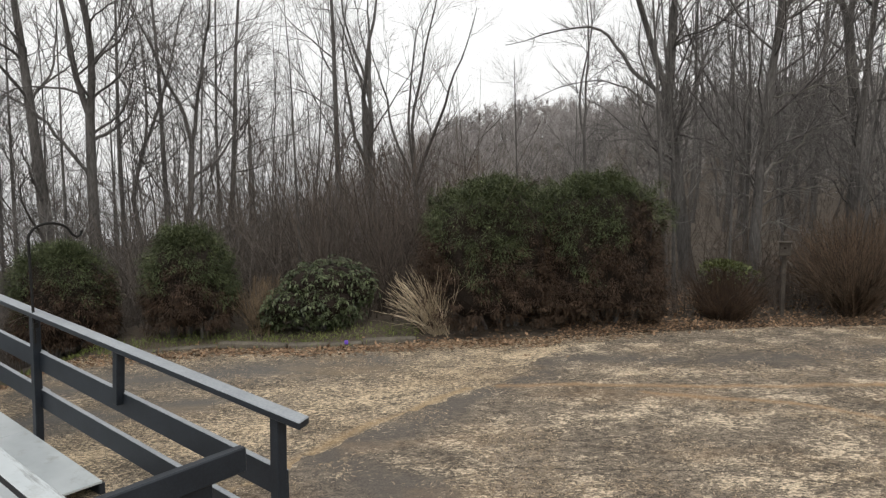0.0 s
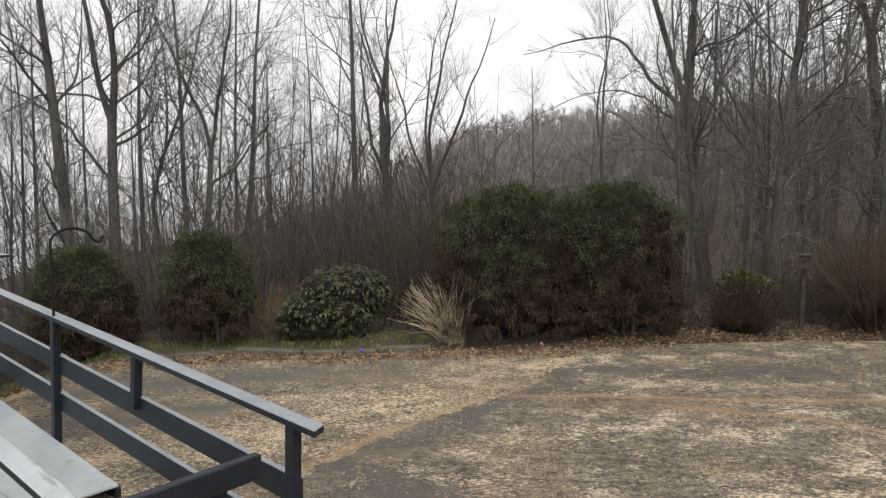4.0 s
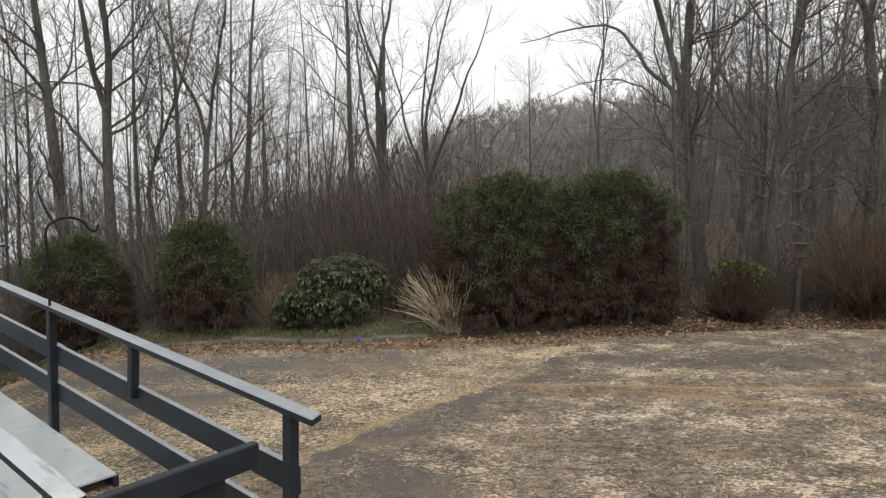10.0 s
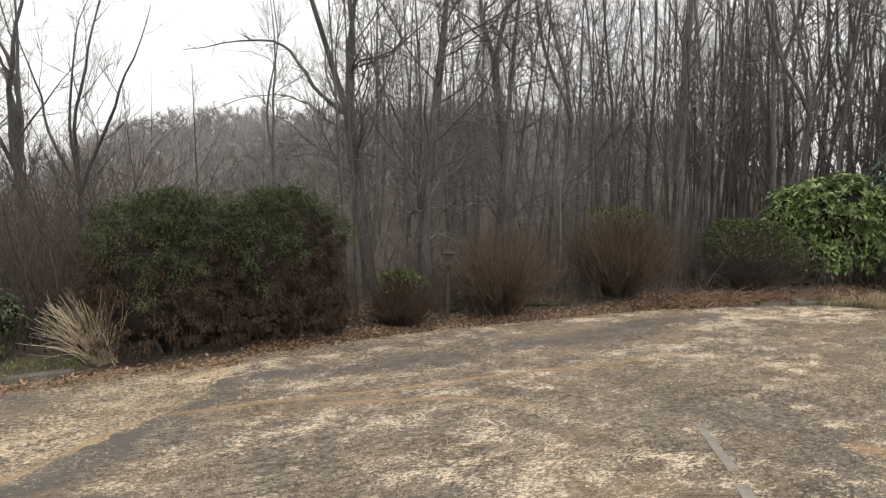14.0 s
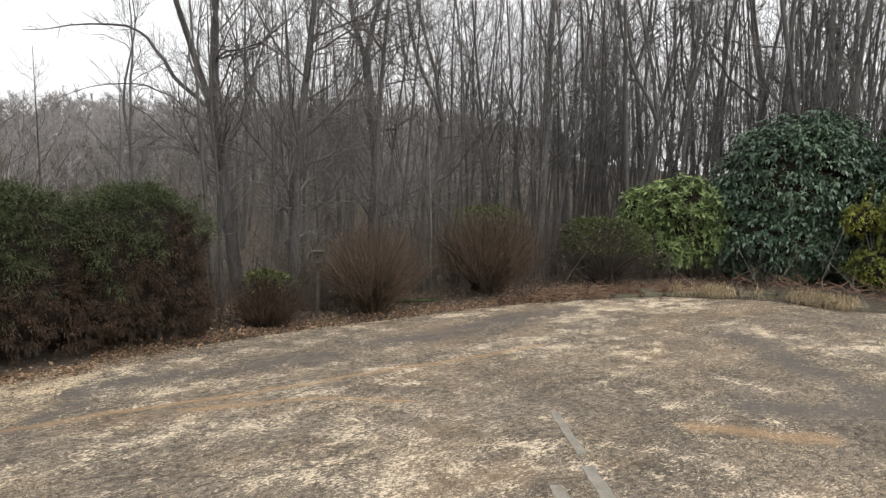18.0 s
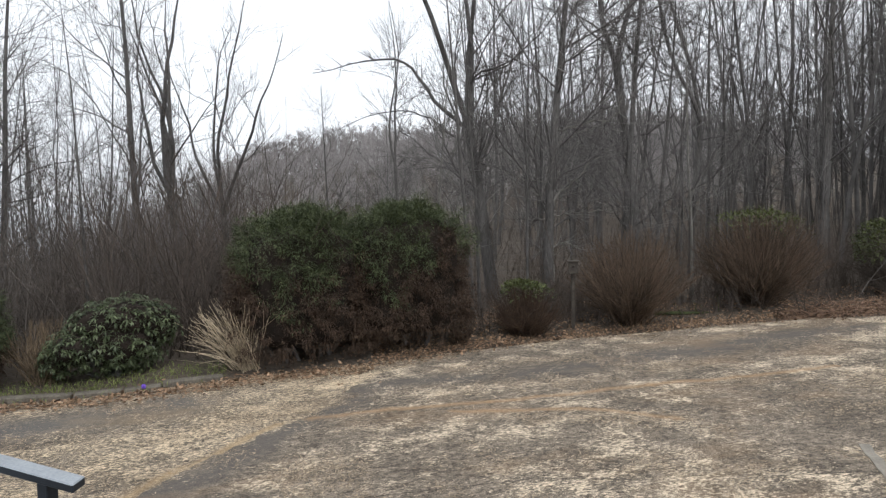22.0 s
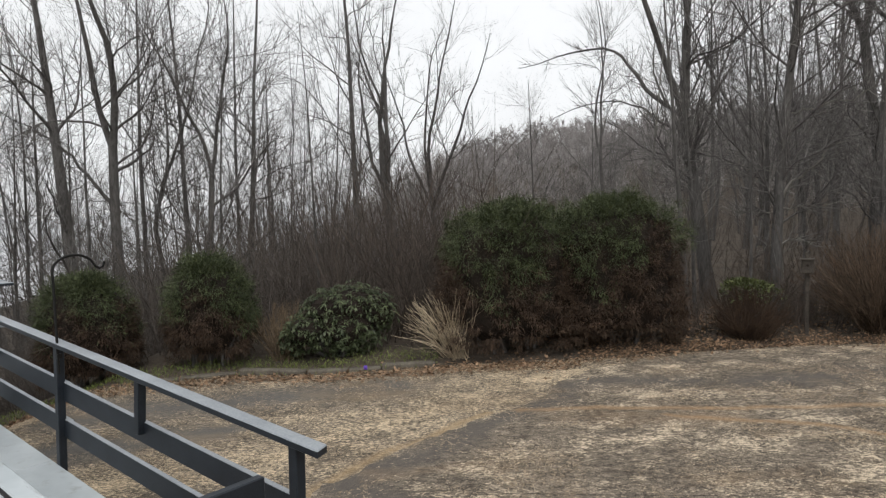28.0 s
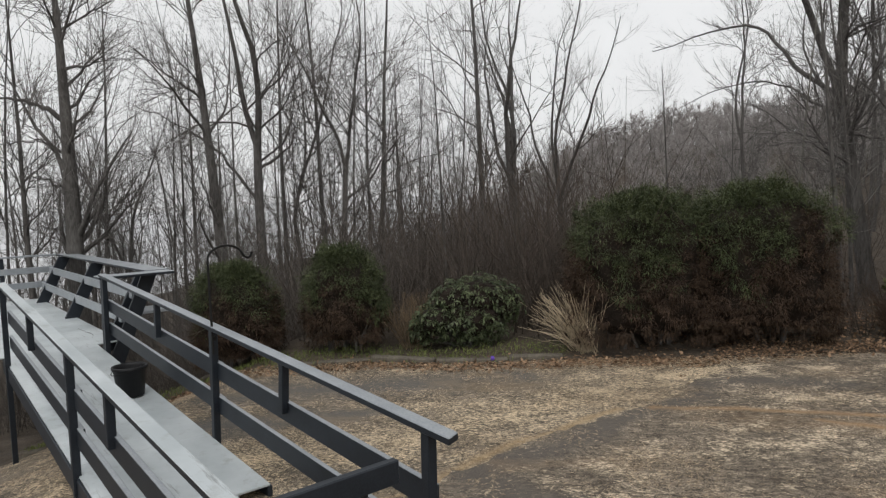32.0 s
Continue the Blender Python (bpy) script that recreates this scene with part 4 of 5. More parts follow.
def conifer_shrub(name, seed, x, y, rx, ry, h, turn, clumps, green_from, label, power=4.4, flare=0.12, dome=0.0):
    """A clipped evergreen: tufts of feathery sprays, green above and browned below."""
    rng = np.random.default_rng(seed)
    ob = thing(name, label, "shrub", pose(x, y, float(ground_z(np.array(x), np.array(y))), 0, 0, turn))
    c, out = shell(rng, clumps, rx, ry, h, power, 0.075, 0.2, flare)
    c[:, :2] *= 1 - dome * np.clip(c[:, 2:] / h - 0.35, 0, 1)
    c = c * rng.uniform(0.93, 1.03, (clumps, 1))
    per = 70
    rep = np.repeat(np.arange(clumps), per)
    n = len(rep)
    away = unit(rng.normal(0, 1, (n, 3)) + out[rep] * 0.9)
    p = c[rep] + away * rng.uniform(0.2, 1.0, (n, 1)) * rng.uniform(0.06, 0.17, clumps)[rep][:, None]
    way = unit(away * 0.8 + out[rep] * 0.4 + rng.normal(0, 0.4, (n, 3)) + [0, 0, -0.1])
    patch = 0.16 * np.sin(c[:, 0] * 3.1 + seed) + 0.10 * np.sin(c[:, 0] * 7.3 + c[:, 2] * 5) + rng.normal(0, 0.07, clumps)
    green = (p[:, 2] / h + patch[rep] + rng.normal(0, 0.05, n)) > green_from
    for pick, mat, nm in ((green, M_YEW, "green_foliage"), (~green, M_YEWB, "browned_foliage")):
        k = int(pick.sum())
        if k:
            v, f = blades(rng, p[pick], way[pick], rng.uniform(0.04, 0.10, k), rng.uniform(0.006, 0.014, k), 0.3)
            part(nm, mesh_np(nm, v, f, mat), None, ob)["kind"] = "stuff"
    # solid filler for the inner branches, their shade painted into its colour
    part("branch_core", lump_core(rx * (1 - dome * 0.3), ry * (1 - dome * 0.3), h, 0.82, power), M_INNER_SHADE, ob)
    s = np.stack([rng.uniform(-rx * 0.5, rx * 0.5, 10), rng.uniform(-ry * 0.4, ry * 0.4, 10), np.full(10, -0.1)], -1)
    pt, rd = grow(rng, s, rng.normal(0, 0.15, (10, 3)) + [0, 0, 1], np.full(10, h * 0.6), np.full(10, 0.035), 4, 0.1, 0.1)
    for k in range(len(pt)):
        part("stem", mesh_np("stem", *tubes(pt[k:k + 1], rd[k:k + 1], 5), M_BARK), None, ob)
    return ob


conifer_shrub("hedge", 71, 0.76, 10.35, 0.95, 0.78, 2.2, 4, 1050, 0.60, "large clipped evergreen hedge, green on top and browned below", flare=0.26)
conifer_shrub("hedge", 72, 2.40, 10.45, 0.96, 0.82, 2.22, 4, 1050, 0.63, "large clipped evergreen hedge, green on top and browned below")
conifer_shrub("evergreen_shrub", 73, -5.62, 9.75, 0.74, 0.66, 1.66, 0, 560, 0.56, "rounded dark evergreen shrub beside the drive", 2.4, 0.1, 0.35)
conifer_shrub("evergreen_shrub", 74, -3.84, 10.0, 0.68, 0.64, 1.64, 0, 560, 0.45, "upright rounded evergreen shrub beside the drive", 2.4, 0.05, 0.4)


def leafy_shrub(name, seed, x, y, lobes, whorls, mat, leaf, label, per=8, droop=0.45, ragged=0.25, slim=0.30, stems=12, sprays=0):
    """A broadleaf evergreen of several lobes (sideways, back, up, and three half-widths), each set with whorls of long leaves."""
    rng = np.random.default_rng(seed)
    ob = thing(name, label, "shrub", pose(x, y, float(ground_z(np.array(x), np.array(y))), 0, 0, -math.degrees(math.atan2(x, y))))
    lob = np.array(lobes, float)
    area = lob[:, 3] * lob[:, 5] + lob[:, 3] * lob[:, 4]
    pick = rng.choice(len(lob), whorls, p=area / area.sum())
    d = unit(rng.normal(0, 1, (whorls, 3)))
    bump = 1 + 0.09 * np.sin(d[:, 0] * 7 + pick) * np.sin(d[:, 2] * 8 + 2) + 0.06 * np.sin(d[:, 1] * 13 + d[:, 2] * 11)
    p = lob[pick, :3] + d * lob[pick, 3:] * (bump * rng.uniform(1 - ragged, 1.03, whorls))[:, None]
    out = unit(d / lob[pick, 3:])
    keep = p[:, 2] > 0.06
    for k, q in enumerate(lob):
        keep &= (pick == k) | ((((p - q[:3]) / q[3:]) ** 2).sum(1) > 0.72)
    p, out = p[keep], out[keep]
    n = len(p)
    axis = unit(out + [0, 0, 0.5])
    e1 = unit(np.cross(axis, rng.normal(0, 1, (n, 3))))
    e2 = np.cross(axis, e1)
    rep = np.repeat(np.arange(n), per)
    a = np.tile(np.arange(per) * 6.283 / per, n) + rng.normal(0, 0.25, n * per)
    way = e1[rep] * np.cos(a)[:, None] + e2[rep] * np.sin(a)[:, None] + axis[rep] * rng.uniform(0.0, 0.55, n * per)[:, None] + [0, 0, 0.3 - droop]
    ln = rng.uniform(0.75, 1.15, n * per) * leaf
    v, f = blades(rng, p[rep], way, ln, ln * slim, droop)
    part("foliage", mesh_np("foliage", v, f, mat), None, ob)["kind"] = "stuff"
    # a solid dark lump in each lobe stands for its shaded inside
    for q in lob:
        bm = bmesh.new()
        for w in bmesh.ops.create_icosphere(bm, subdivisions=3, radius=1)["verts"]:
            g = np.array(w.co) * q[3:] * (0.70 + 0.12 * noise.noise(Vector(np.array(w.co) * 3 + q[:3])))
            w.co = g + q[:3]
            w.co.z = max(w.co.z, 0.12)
        part("branch_core", bm, M_INNER_SHADE, ob)
    tips = lob[rng.integers(0, len(lob), stems), :3] + rng.normal(0, 0.12, (stems, 3))
    st = np.stack([rng.normal(0, 0.12, stems), rng.normal(0, 0.12, stems), np.full(stems, -0.1)], -1)
    for k in range(stems):
        u = np.linspace(0, 1, 6)[:, None]
        line = st[k] + (tips[k] - st[k]) * np.concatenate([u, u, u ** 0.7], 1) + rng.normal(0, 0.03, (6, 3)) * (u > 0)
        part("stem", mesh_np("stem", *tubes(line[None], np.linspace(0.032, 0.012, 6)[None], 5), M_BARK), None, ob)
    for k in range(sprays):
        # long young shoots that stand out of the crown, set with leaves
        q = lob[rng.integers(0, len(lob))]
        g = unit(rng.normal(0, 0.6, 3) + [0, -0.2, 0.9])
        line, rd = grow(rng, (q[:3] + g * q[3:] * 0.8)[None], (g + [0, 0, 0.4])[None], np.array([rng.uniform(0.35, 0.6)]), np.array([0.006]), 6, 0.12, 0.05)
        stalk = part("shoot", mesh_np("shoot", *tubes(line, rd, 4), M_TANB), None, ob)
        at = np.repeat(line[0], 7, 0)
        v, f = blades(rng, at, rng.normal(0, 1, at.shape) + [0, 0, 0.5], rng.uniform(0.7, 1.1, len(at)) * leaf, np.full(len(at), leaf * slim), 0.1)
        part("leaves", mesh_np("leaves", v, f, mat), None, stalk)["kind"] = "stuff"
    return ob


leafy_shrub("rhododendron", 81, -1.80, 10.2, [(0.10, 0, 0.72, 0.52, 0.5, 0.42), (-0.25, 0, 0.72, 0.42, 0.4, 0.34), (-0.55, -0.1, 0.42, 0.42, 0.4, 0.30), (0.48, 0, 0.66, 0.34, 0.35, 0.36), (0.0, -0.15, 0.42, 0.6, 0.4, 0.38), (-0.8, 0, 0.25, 0.25, 0.3, 0.2)],
            1700, M_RHODOP, 0.088, "low rhododendron with drooping grey-green leaves", ragged=0.5)
leafy_shrub("laurel_bush", 84, 14.5, 9.65, [(0.3, 0, 1.45, 0.95, 0.8, 0.95), (-0.75, 0.1, 1.5, 0.6, 0.6, 0.62), (-0.15, -0.2, 0.62, 0.75, 0.7, 0.55), (0.9, 0, 1.15, 0.55, 0.6, 0.9), (-0.2, 0, 1.85, 0.6, 0.6, 0.45)],
            2300, M_LAUREL, 0.165, "bright yellow-green laurel bush", droop=0.12)
leafy_shrub("rhododendron", 85, 16.5, 7.8, [(0, 0, 1.85, 1.75, 1.5, 1.95), (-1.3, -0.3, 1.1, 0.95, 1.0, 1.25), (1.5, -0.3, 1.25, 1.0, 1.0, 1.35), (0.55, 0.2, 2.75, 1.15, 1.2, 1.15), (-0.3, -0.8, 0.8, 1.3, 0.9, 0.85)],
            7600, M_RHODO, 0.17, "very large dark green rhododendron", ragged=0.2)
leafy_shrub("rhododendron", 86, 17.6, 4.8, [(0, 0, 1.8, 1.8, 1.5, 1.8), (-1.3, 0.2, 1.5, 0.95, 1.0, 1.3), (0.2, -0.8, 0.9, 1.6, 0.9, 0.9), (0.5, 0.2, 2.5, 1.2, 1.2, 1.1)],
            4800, M_RHODO, 0.17, "large dark green rhododendron beside the drive", ragged=0.2)
leafy_shrub("golden_shrub", 87, 15.9, 5.45, [(0.35, 0, 1.15, 0.62, 0.55, 0.9), (-0.45, 0, 1.5, 0.42, 0.4, 0.38), (0.0, -0.1, 0.55, 0.7, 0.55, 0.5), (0.4, 0, 1.75, 0.4, 0.4, 0.42)],
            2300, M_YELLOW, 0.085, "yellow-green leafy shrub before the rhododendron", droop=0.1, ragged=0.4, sprays=9)


def twig_ball(name, seed, x, y, rx, h, stems, mat, label, category="shrub", green=0, wide=1.5, top=0.8, leafmat=None, rise=0.03, tilt=0.0, shoots=12, stray=0.08):
    """A clipped leafless shrub: fine stems fanning from the base to a rounded top."""
    rng = np.random.default_rng(seed)
    ob = thing(name, label, category, pose(x, y, float(ground_z(np.array(x), np.array(y)))))
    a, o = rng.uniform(0, 6.28, stems), rng.uniform(0, 1, stems) ** 0.75 * wide
    way = np.stack([np.cos(a) * o + tilt, np.sin(a) * o, np.ones(stems)], -1)
    d = unit(way)
    mid = h * 0.5
    lat = np.sqrt(d[:, 0] ** 2 + d[:, 1] ** 2)
    qa, qb = lat ** 2 / rx ** 2 + d[:, 2] ** 2 / mid ** 2, -2 * d[:, 2] / mid
    reach = -qb / qa
    st = np.stack([rng.normal(0, 0.09, stems), rng.normal(0, 0.09, stems), np.full(stems, -0.05)], -1)
    p, r = grow(rng, st, way, reach * np.where(rng.random(stems) < 0.8, rng.uniform(0.86, 1.0, stems), rng.uniform(0.5, 0.9, stems)), rng.uniform(0.004, 0.010, stems), 6, stray, rise, 0.35)
    part("stemwork", mesh_np("stemwork", *tubes(p, r, 3), mat), None, ob)["kind"] = "stuff"
    c1 = sprigs(rng, p, r, shoots, 0.35, 0.42, (0.12 * h / 1.6, 0.34 * h / 1.6), 0.0048, 0.12)[0]
    part("twigwork", mesh_np("twigwork", *c1, mat), None, ob)["kind"] = "stuff"
    if green:
        q, out = shell(rng, green, rx * 0.85, rx * 0.85, h * 0.95, 2.2, 0.1, 0.14)
        k = q[:, 2] > h * top * rng.uniform(0.8, 1.1, green)
        v, f = blades(rng, q[k], out[k] + rng.normal(0, 0.6, (k.sum(), 3)), rng.uniform(0.04, 0.08, k.sum()), rng.uniform(0.02, 0.04, k.sum()))
        part("foliage", mesh_np("foliage", v, f, leafmat or M_LAUREL), None, ob, "sparse green leaves on top")["kind"] = "stuff"
    return ob


twig_ball("twiggy_shrub", 91, 6.38, 10.2, 1.04, 1.76, 640, M_RED, "rounded leafless red-brown twiggy shrub", wide=1.2, rise=-0.01, shoots=20)
twig_ball("twiggy_shrub", 92, 9.35, 10.55, 1.18, 1.95, 760, M_RED, "rounded leafless red-brown shrub with a few green leaves", green=3600, top=0.80, leafmat=M_OLIVE, wide=1.2, rise=-0.01, shoots=20)
twig_ball("dry_shrub", 93, -2.75, 10.2, 0.5, 1.0, 150, M_TANB, "tan-brown dry leafless shrub", wide=0.8)
twig_ball("dry_grass_clump", 94, -0.06, 9.85, 0.85, 1.2, 120, M_TAN, "arching clump of pale dry stems", "grass clump", wide=0.75, rise=-0.05, tilt=-0.5, shoots=4, stray=0.10)
twig_ball("small_bush", 82, 4.42, 10.28, 0.58, 0.98, 480, M_YEWB, "small brown bush with green leaves on top", green=2800, top=0.76, leafmat=M_OLIVE)
twig_ball("leafy_bush", 83, 12.45, 10.0, 1.2, 1.65, 420, M_BRUSH, "dark half-bare bush with olive leaves on top", green=11000, top=0.5, leafmat=M_OLIVE, wide=1.5, rise=-0.02)


leafy_shrub("evergreen_tree", 75, 19.7, 6.0, [(0, 0, 3.0, 1.15, 1.1, 1.7), (0, 0, 1.6, 1.5, 1.3, 1.5), (0.3, 0, 4.2, 0.7, 0.7, 0.9)], 4000, M_YEW, 0.2, "dark evergreen tree behind the rhododendrons", droop=0.5, ragged=0.45, slim=0.16)


# ---- edging, litter, grass ----
def strewn(seed, count, a0, a1, lo, hi, size, mat, name, label, category, upright=False):
    rng = np.random.default_rng(seed)
    a = rng.uniform(a0, a1, count)
    r = edge_r(a) + rng.normal((lo + hi) / 2, (hi - lo) / 3.0, count)
    x, y = r * np.sin(np.radians(a)), r * np.cos(np.radians(a))
    z = np.where(r < edge_r(a) + 0.02, drive_z(x, y) + 0.01, np.maximum(ground_z(x, y), drive_z(x, y) - 0.05) + 0.015)
    p = np.stack([x, y, z], -1)
    if upright:
        way = rng.normal(0, 0.4, (count, 3)) + [0, 0, 1]
        v, f = blades(rng, p, way, rng.uniform(0.5, 1.2, count) * size, np.full(count, 0.008), 0.3)
    else:
        way = rng.normal(0, 1, (count, 3)) * [1, 1, 0.25] + [0, 0, 0.08]
        ln = rng.uniform(0.6, 1.3, count) * size
        v, f = blades(rng, p, way, ln, ln * 0.6, 0.15)
    return tagged(new(name, mesh_np(name, v, f, mat)), label, category, kind="stuff")


strewn(31, 9000, 10, 60, -0.15, 0.75, 0.05, M_LITTER, "leaf_litter", "brown fallen leaves along the drive's edge", "leaves")
strewn(36, 6000, 43, 60, -0.1, 0.7, 0.06, M_DEAD, "leaf_litter", "red-brown dead leaves heaped at the drive's edge", "leaves")
strewn(32, 4200, -36, 10, -0.42, 0.1, 0.06, M_LITTER, "leaf_litter", "brown fallen leaves against the edging", "leaves")
strewn(35, 9000, 4, 64, 0.5, 3.6, 0.07, M_LITTER, "leaf_litter", "brown fallen leaves under the trees", "leaves")
strewn(33, 4200, -46, -2, 0.1, 0.75, 0.09, M_GRASS, "grass", "short winter grass behind the edging", "grass", True)

edging = thing("edging", "weathered timber and stone edging of the drive", "edging", kind="structure")
rng = np.random.default_rng(8)
a = -46.0
while a < -3:
    r = float(edge_r(a)) + 0.08
    ln = rng.uniform(0.45, 1.3)
    da = math.degrees(ln / r)
    b = a + da * 0.97
    r2 = float(edge_r(b)) + 0.08
    p0 = Vector((r * math.sin(radians(a)), r * math.cos(radians(a)), 0))
    p1 = Vector((r2 * math.sin(radians(b)), r2 * math.cos(radians(b)), 0))
    d = p1 - p0
    hgt = rng.uniform(0.04, 0.11)
    ob = part("edging_block", block((0, -0.07, -0.1), (d.length, 0.07, hgt), 0.015), M_STONE if rng.random() < 0.15 else M_TIMBER, edging)
    ob.matrix_world = pose(p0.x, p0.y, float(drive_z(p0.x, p0.y)), 0, 0, math.degrees(math.atan2(d.y, d.x)))
    a += da

# ---- ramp: local x runs uphill, y towards the house side ----
RAMP = Matrix.Translation((-0.69, 3.36, 0)) @ pose(0, 0, 0, 0, 0, 141.8)
S, CAP, DECKDROP, WIDE = 0.055, 1.025, 1.10, 1.2
deck_z = lambda a: CAP - DECKDROP + S * a

ramp = thing("ramp", "pale grey painted plywood wheelchair ramp", "ramp", RAMP)
for a0, a1 in ((2.36, 3.72), (3.725, 6.16), (6.165, 8.2)):
    part("deck_panel", block((a0, 0.02, CAP - DECKDROP - 0.02), (a1, WIDE - 0.02, CAP - DECKDROP), 0.003, S), M_DECK, ramp)
for b in (0.0, WIDE - 0.04):
    part("stringer", block((2.36, b, CAP - DECKDROP - 0.20), (8.2, b + 0.04, CAP - DECKDROP - 0.022), 0.004, S), M_RAIL, ramp)


def leaning(bm, top, rate):
    """Tips a post so that its foot lies uphill of its head."""
    for w in bm.verts:
        w.co.x += rate * (top - w.co.z)
    return bm


def worn_skylit_top(ob, pale):
    """Top faces paler for worn paint and painted-in sky light, the sides left charcoal."""
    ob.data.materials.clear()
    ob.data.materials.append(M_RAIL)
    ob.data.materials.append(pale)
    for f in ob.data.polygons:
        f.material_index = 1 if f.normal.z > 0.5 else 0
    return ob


def railing(name, b, a_end, posts, balusters, label, side, tip, pale):
    """Sloping rail: wide cap, two boards, posts and short balusters; side: +1 when boards face the ramp on the +y side."""
    rail = thing(name, label, "railing", RAMP, "ramp railings")
    worn_skylit_top(part("cap_rail", block((0.03, b - 0.055, CAP - 0.045), (a_end, b + 0.045, CAP), 0.006, S), M_CAP, rail, "cap board with a pale top, worn and with sky light painted in"), pale)
    for w in rail.children[0].data.vertices:
        if w.co.x < 0.06 and w.co.y < b - 0.03:
            w.co.x += 0.035
    for lo, hi in ((0.36, 0.53), (0.69, 0.86)):
        for a0, a1, drop in ((0.26, 3.53, 0.0), (3.47, a_end, 0.012)):
            off = b + side * (0.045 + 2 * drop)
            worn_skylit_top(part("rail_board", block((a0, off - 0.019, CAP - hi - drop), (a1, off + 0.019, CAP - lo - drop), 0.005, S), M_RAIL, rail), M_CAP)
    for a, foot in posts:
        top = CAP + S * a - 0.04
        part("post", leaning(block((a - 0.036, b - 0.04, foot), (a + 0.036, b + 0.024, top), 0.005), top, tip if a > 1 else tip * 0.4), M_RAIL, rail)
    for a in balusters:
        part("baluster", leaning(block((a - 0.034, b - 0.04, CAP + S * a - 0.45), (a + 0.034, b + 0.02, CAP + S * a - 0.04), 0.005), CAP + S * a, tip * 1.5), M_RAIL, rail)
    return rail


railing("ramp_railing", 0.0, 7.7, [(0.27, -0.1), (3.5, -0.2), (7.60, -0.3), (7.68, -0.3)], [2.05, 5.2], "charcoal painted timber railing of the ramp", -1, 0.075, M_CAP)
railing("ramp_railing", WIDE, 7.7, [(0.27, -0.1), (3.5, -0.3), (7.66, -1.9)], [2.2, 5.5], "charcoal painted timber railing of the ramp", -1, 0.03, M_DECK)

# low gate across the foot of the ramp
gate = thing("ramp_gate", "dark grey board barrier across the ramp's foot", "gate", RAMP)
part("board", block((-0.02, 0.40, 0.905), (0.03, 1.28, 1.025), 0.006), M_RAIL, gate)
part("panel", block((0.035, 0.55, 0.03), (0.075, 1.15, 0.93), 0.004), M_RAIL, gate)

# platform with its leaning back rails
pz = deck_z(8.2)
platform = thing("platform", "pale grey painted deck platform above the ramp", "deck", RAMP)
for k in range(3):
    part("deck_panel", block((8.21 + k * 2.45, -0.32, pz - 0.02), (8.21 + (k + 1) * 2.45 - 0.006, 1.7, pz), 0.003), M_DECK, platform)
for a, b in product((8.3, 12.0, 15.4), (-0.25, 1.6)):
    part("post", block((a - 0.045, b - 0.045, -2.2), (a + 0.045, b + 0.045, pz - 0.02), 0.004), M_RAIL, platform)
part("joist", block((8.2, -0.34, pz - 0.2), (15.55, -0.30, pz - 0.022), 0.004), M_RAIL, platform)

back = thing("bench_railing", "charcoal bench railing with outward-leaning supports and grey cap", "railing", RAMP)
for a in (8.3, 11.4, 14.6):
    bm = block((a - 0.04, -0.36, pz - 0.15), (a + 0.04, -0.12, pz + 1.0), 0.005)
    for w in bm.verts:
        w.co.y -= 0.5 * (w.co.z - pz) + 0.0
    part("support", bm, M_RAIL, back)
bm = block((7.98, -0.42, pz - 0.55), (8.03, -0.2, pz + 1.0), 0.005)
for w in bm.verts:
    w.co.y -= 0.42 * (w.co.z - pz)
part("end_panel", bm, M_RAIL, back)
for z in (0.28, 0.62):
    part("rail_board", block((8.1, -0.22 - 0.5 * z, pz + z), (15.0, -0.17 - 0.5 * z, pz + z + 0.14), 0.005), M_CAP, back)
worn_skylit_top(part("cap_rail", block((8.0, -1.0, pz + 1.0), (15.2, -0.68, pz + 1.04), 0.006), M_CAP, back), M_CAP)
worn_skylit_top(part("cap_rail", block((7.62, -0.98, pz + 0.99), (7.98, 0.05, pz + 1.03), 0.006), M_CAP, back), M_CAP)
part("seat", block((8.0, -1.1, pz + 0.38), (8.6, -0.3, pz + 0.42), 0.006), M_CAP, back)
end = thing("end_railing", "charcoal railing closing the platform", "railing", RAMP)
part("cap_rail", block((15.3, -0.7, pz + 1.0), (15.42, 2.2, pz + 1.04), 0.006), M_CAP, end)
for z in (0.28, 0.62):
    part("rail_board", block((15.32, -0.7, pz + z), (15.36, 2.2, pz + z + 0.14), 0.005), M_CAP, end)
for b in (0.4, 1.9):
    part("post", block((15.36, b - 0.045, pz - 0.3), (15.45, b + 0.045, pz + 1.0), 0.005), M_RAIL, end)


# bucket on the ramp
def lathe(profile, k=28):
    bm = bmesh.new()
    rings = [[bm.verts.new((r * math.cos(t * 2 * math.pi / k), r * math.sin(t * 2 * math.pi / k), z)) for t in range(k)] for r, z in profile]
    for lo, hi in zip(rings, rings[1:]):
        for t in range(k):
            bm.faces.new((lo[t], lo[(t + 1) % k], hi[(t + 1) % k], hi[t]))
    bm.faces.new(rings[0][::-1])
    bm.faces.new(rings[-1])
    for f in bm.faces:
        f.smooth = True
    return bm


bucket = thing("bucket", "empty black plastic bucket on the ramp", "bucket", RAMP @ pose(5.38, 0.28, deck_z(5.38) + 0.012) @ Matrix.Scale(1.12, 4))
part("body", lathe([(0.125, 0), (0.155, 0.27), (0.17, 0.272), (0.17, 0.30), (0.155, 0.30), (0.15, 0.27), (0.118, 0.012)]), M_BUCKET, bucket)
t = np.linspace(0, math.pi, 15)
v, q = tubes(np.stack([0.172 * np.cos(t), 0.172 * np.sin(t), 0.29 - 0.06 * np.sin(t)], -1)[None], np.full((1, 15), 0.004), 6, (0, 0.05, 1))
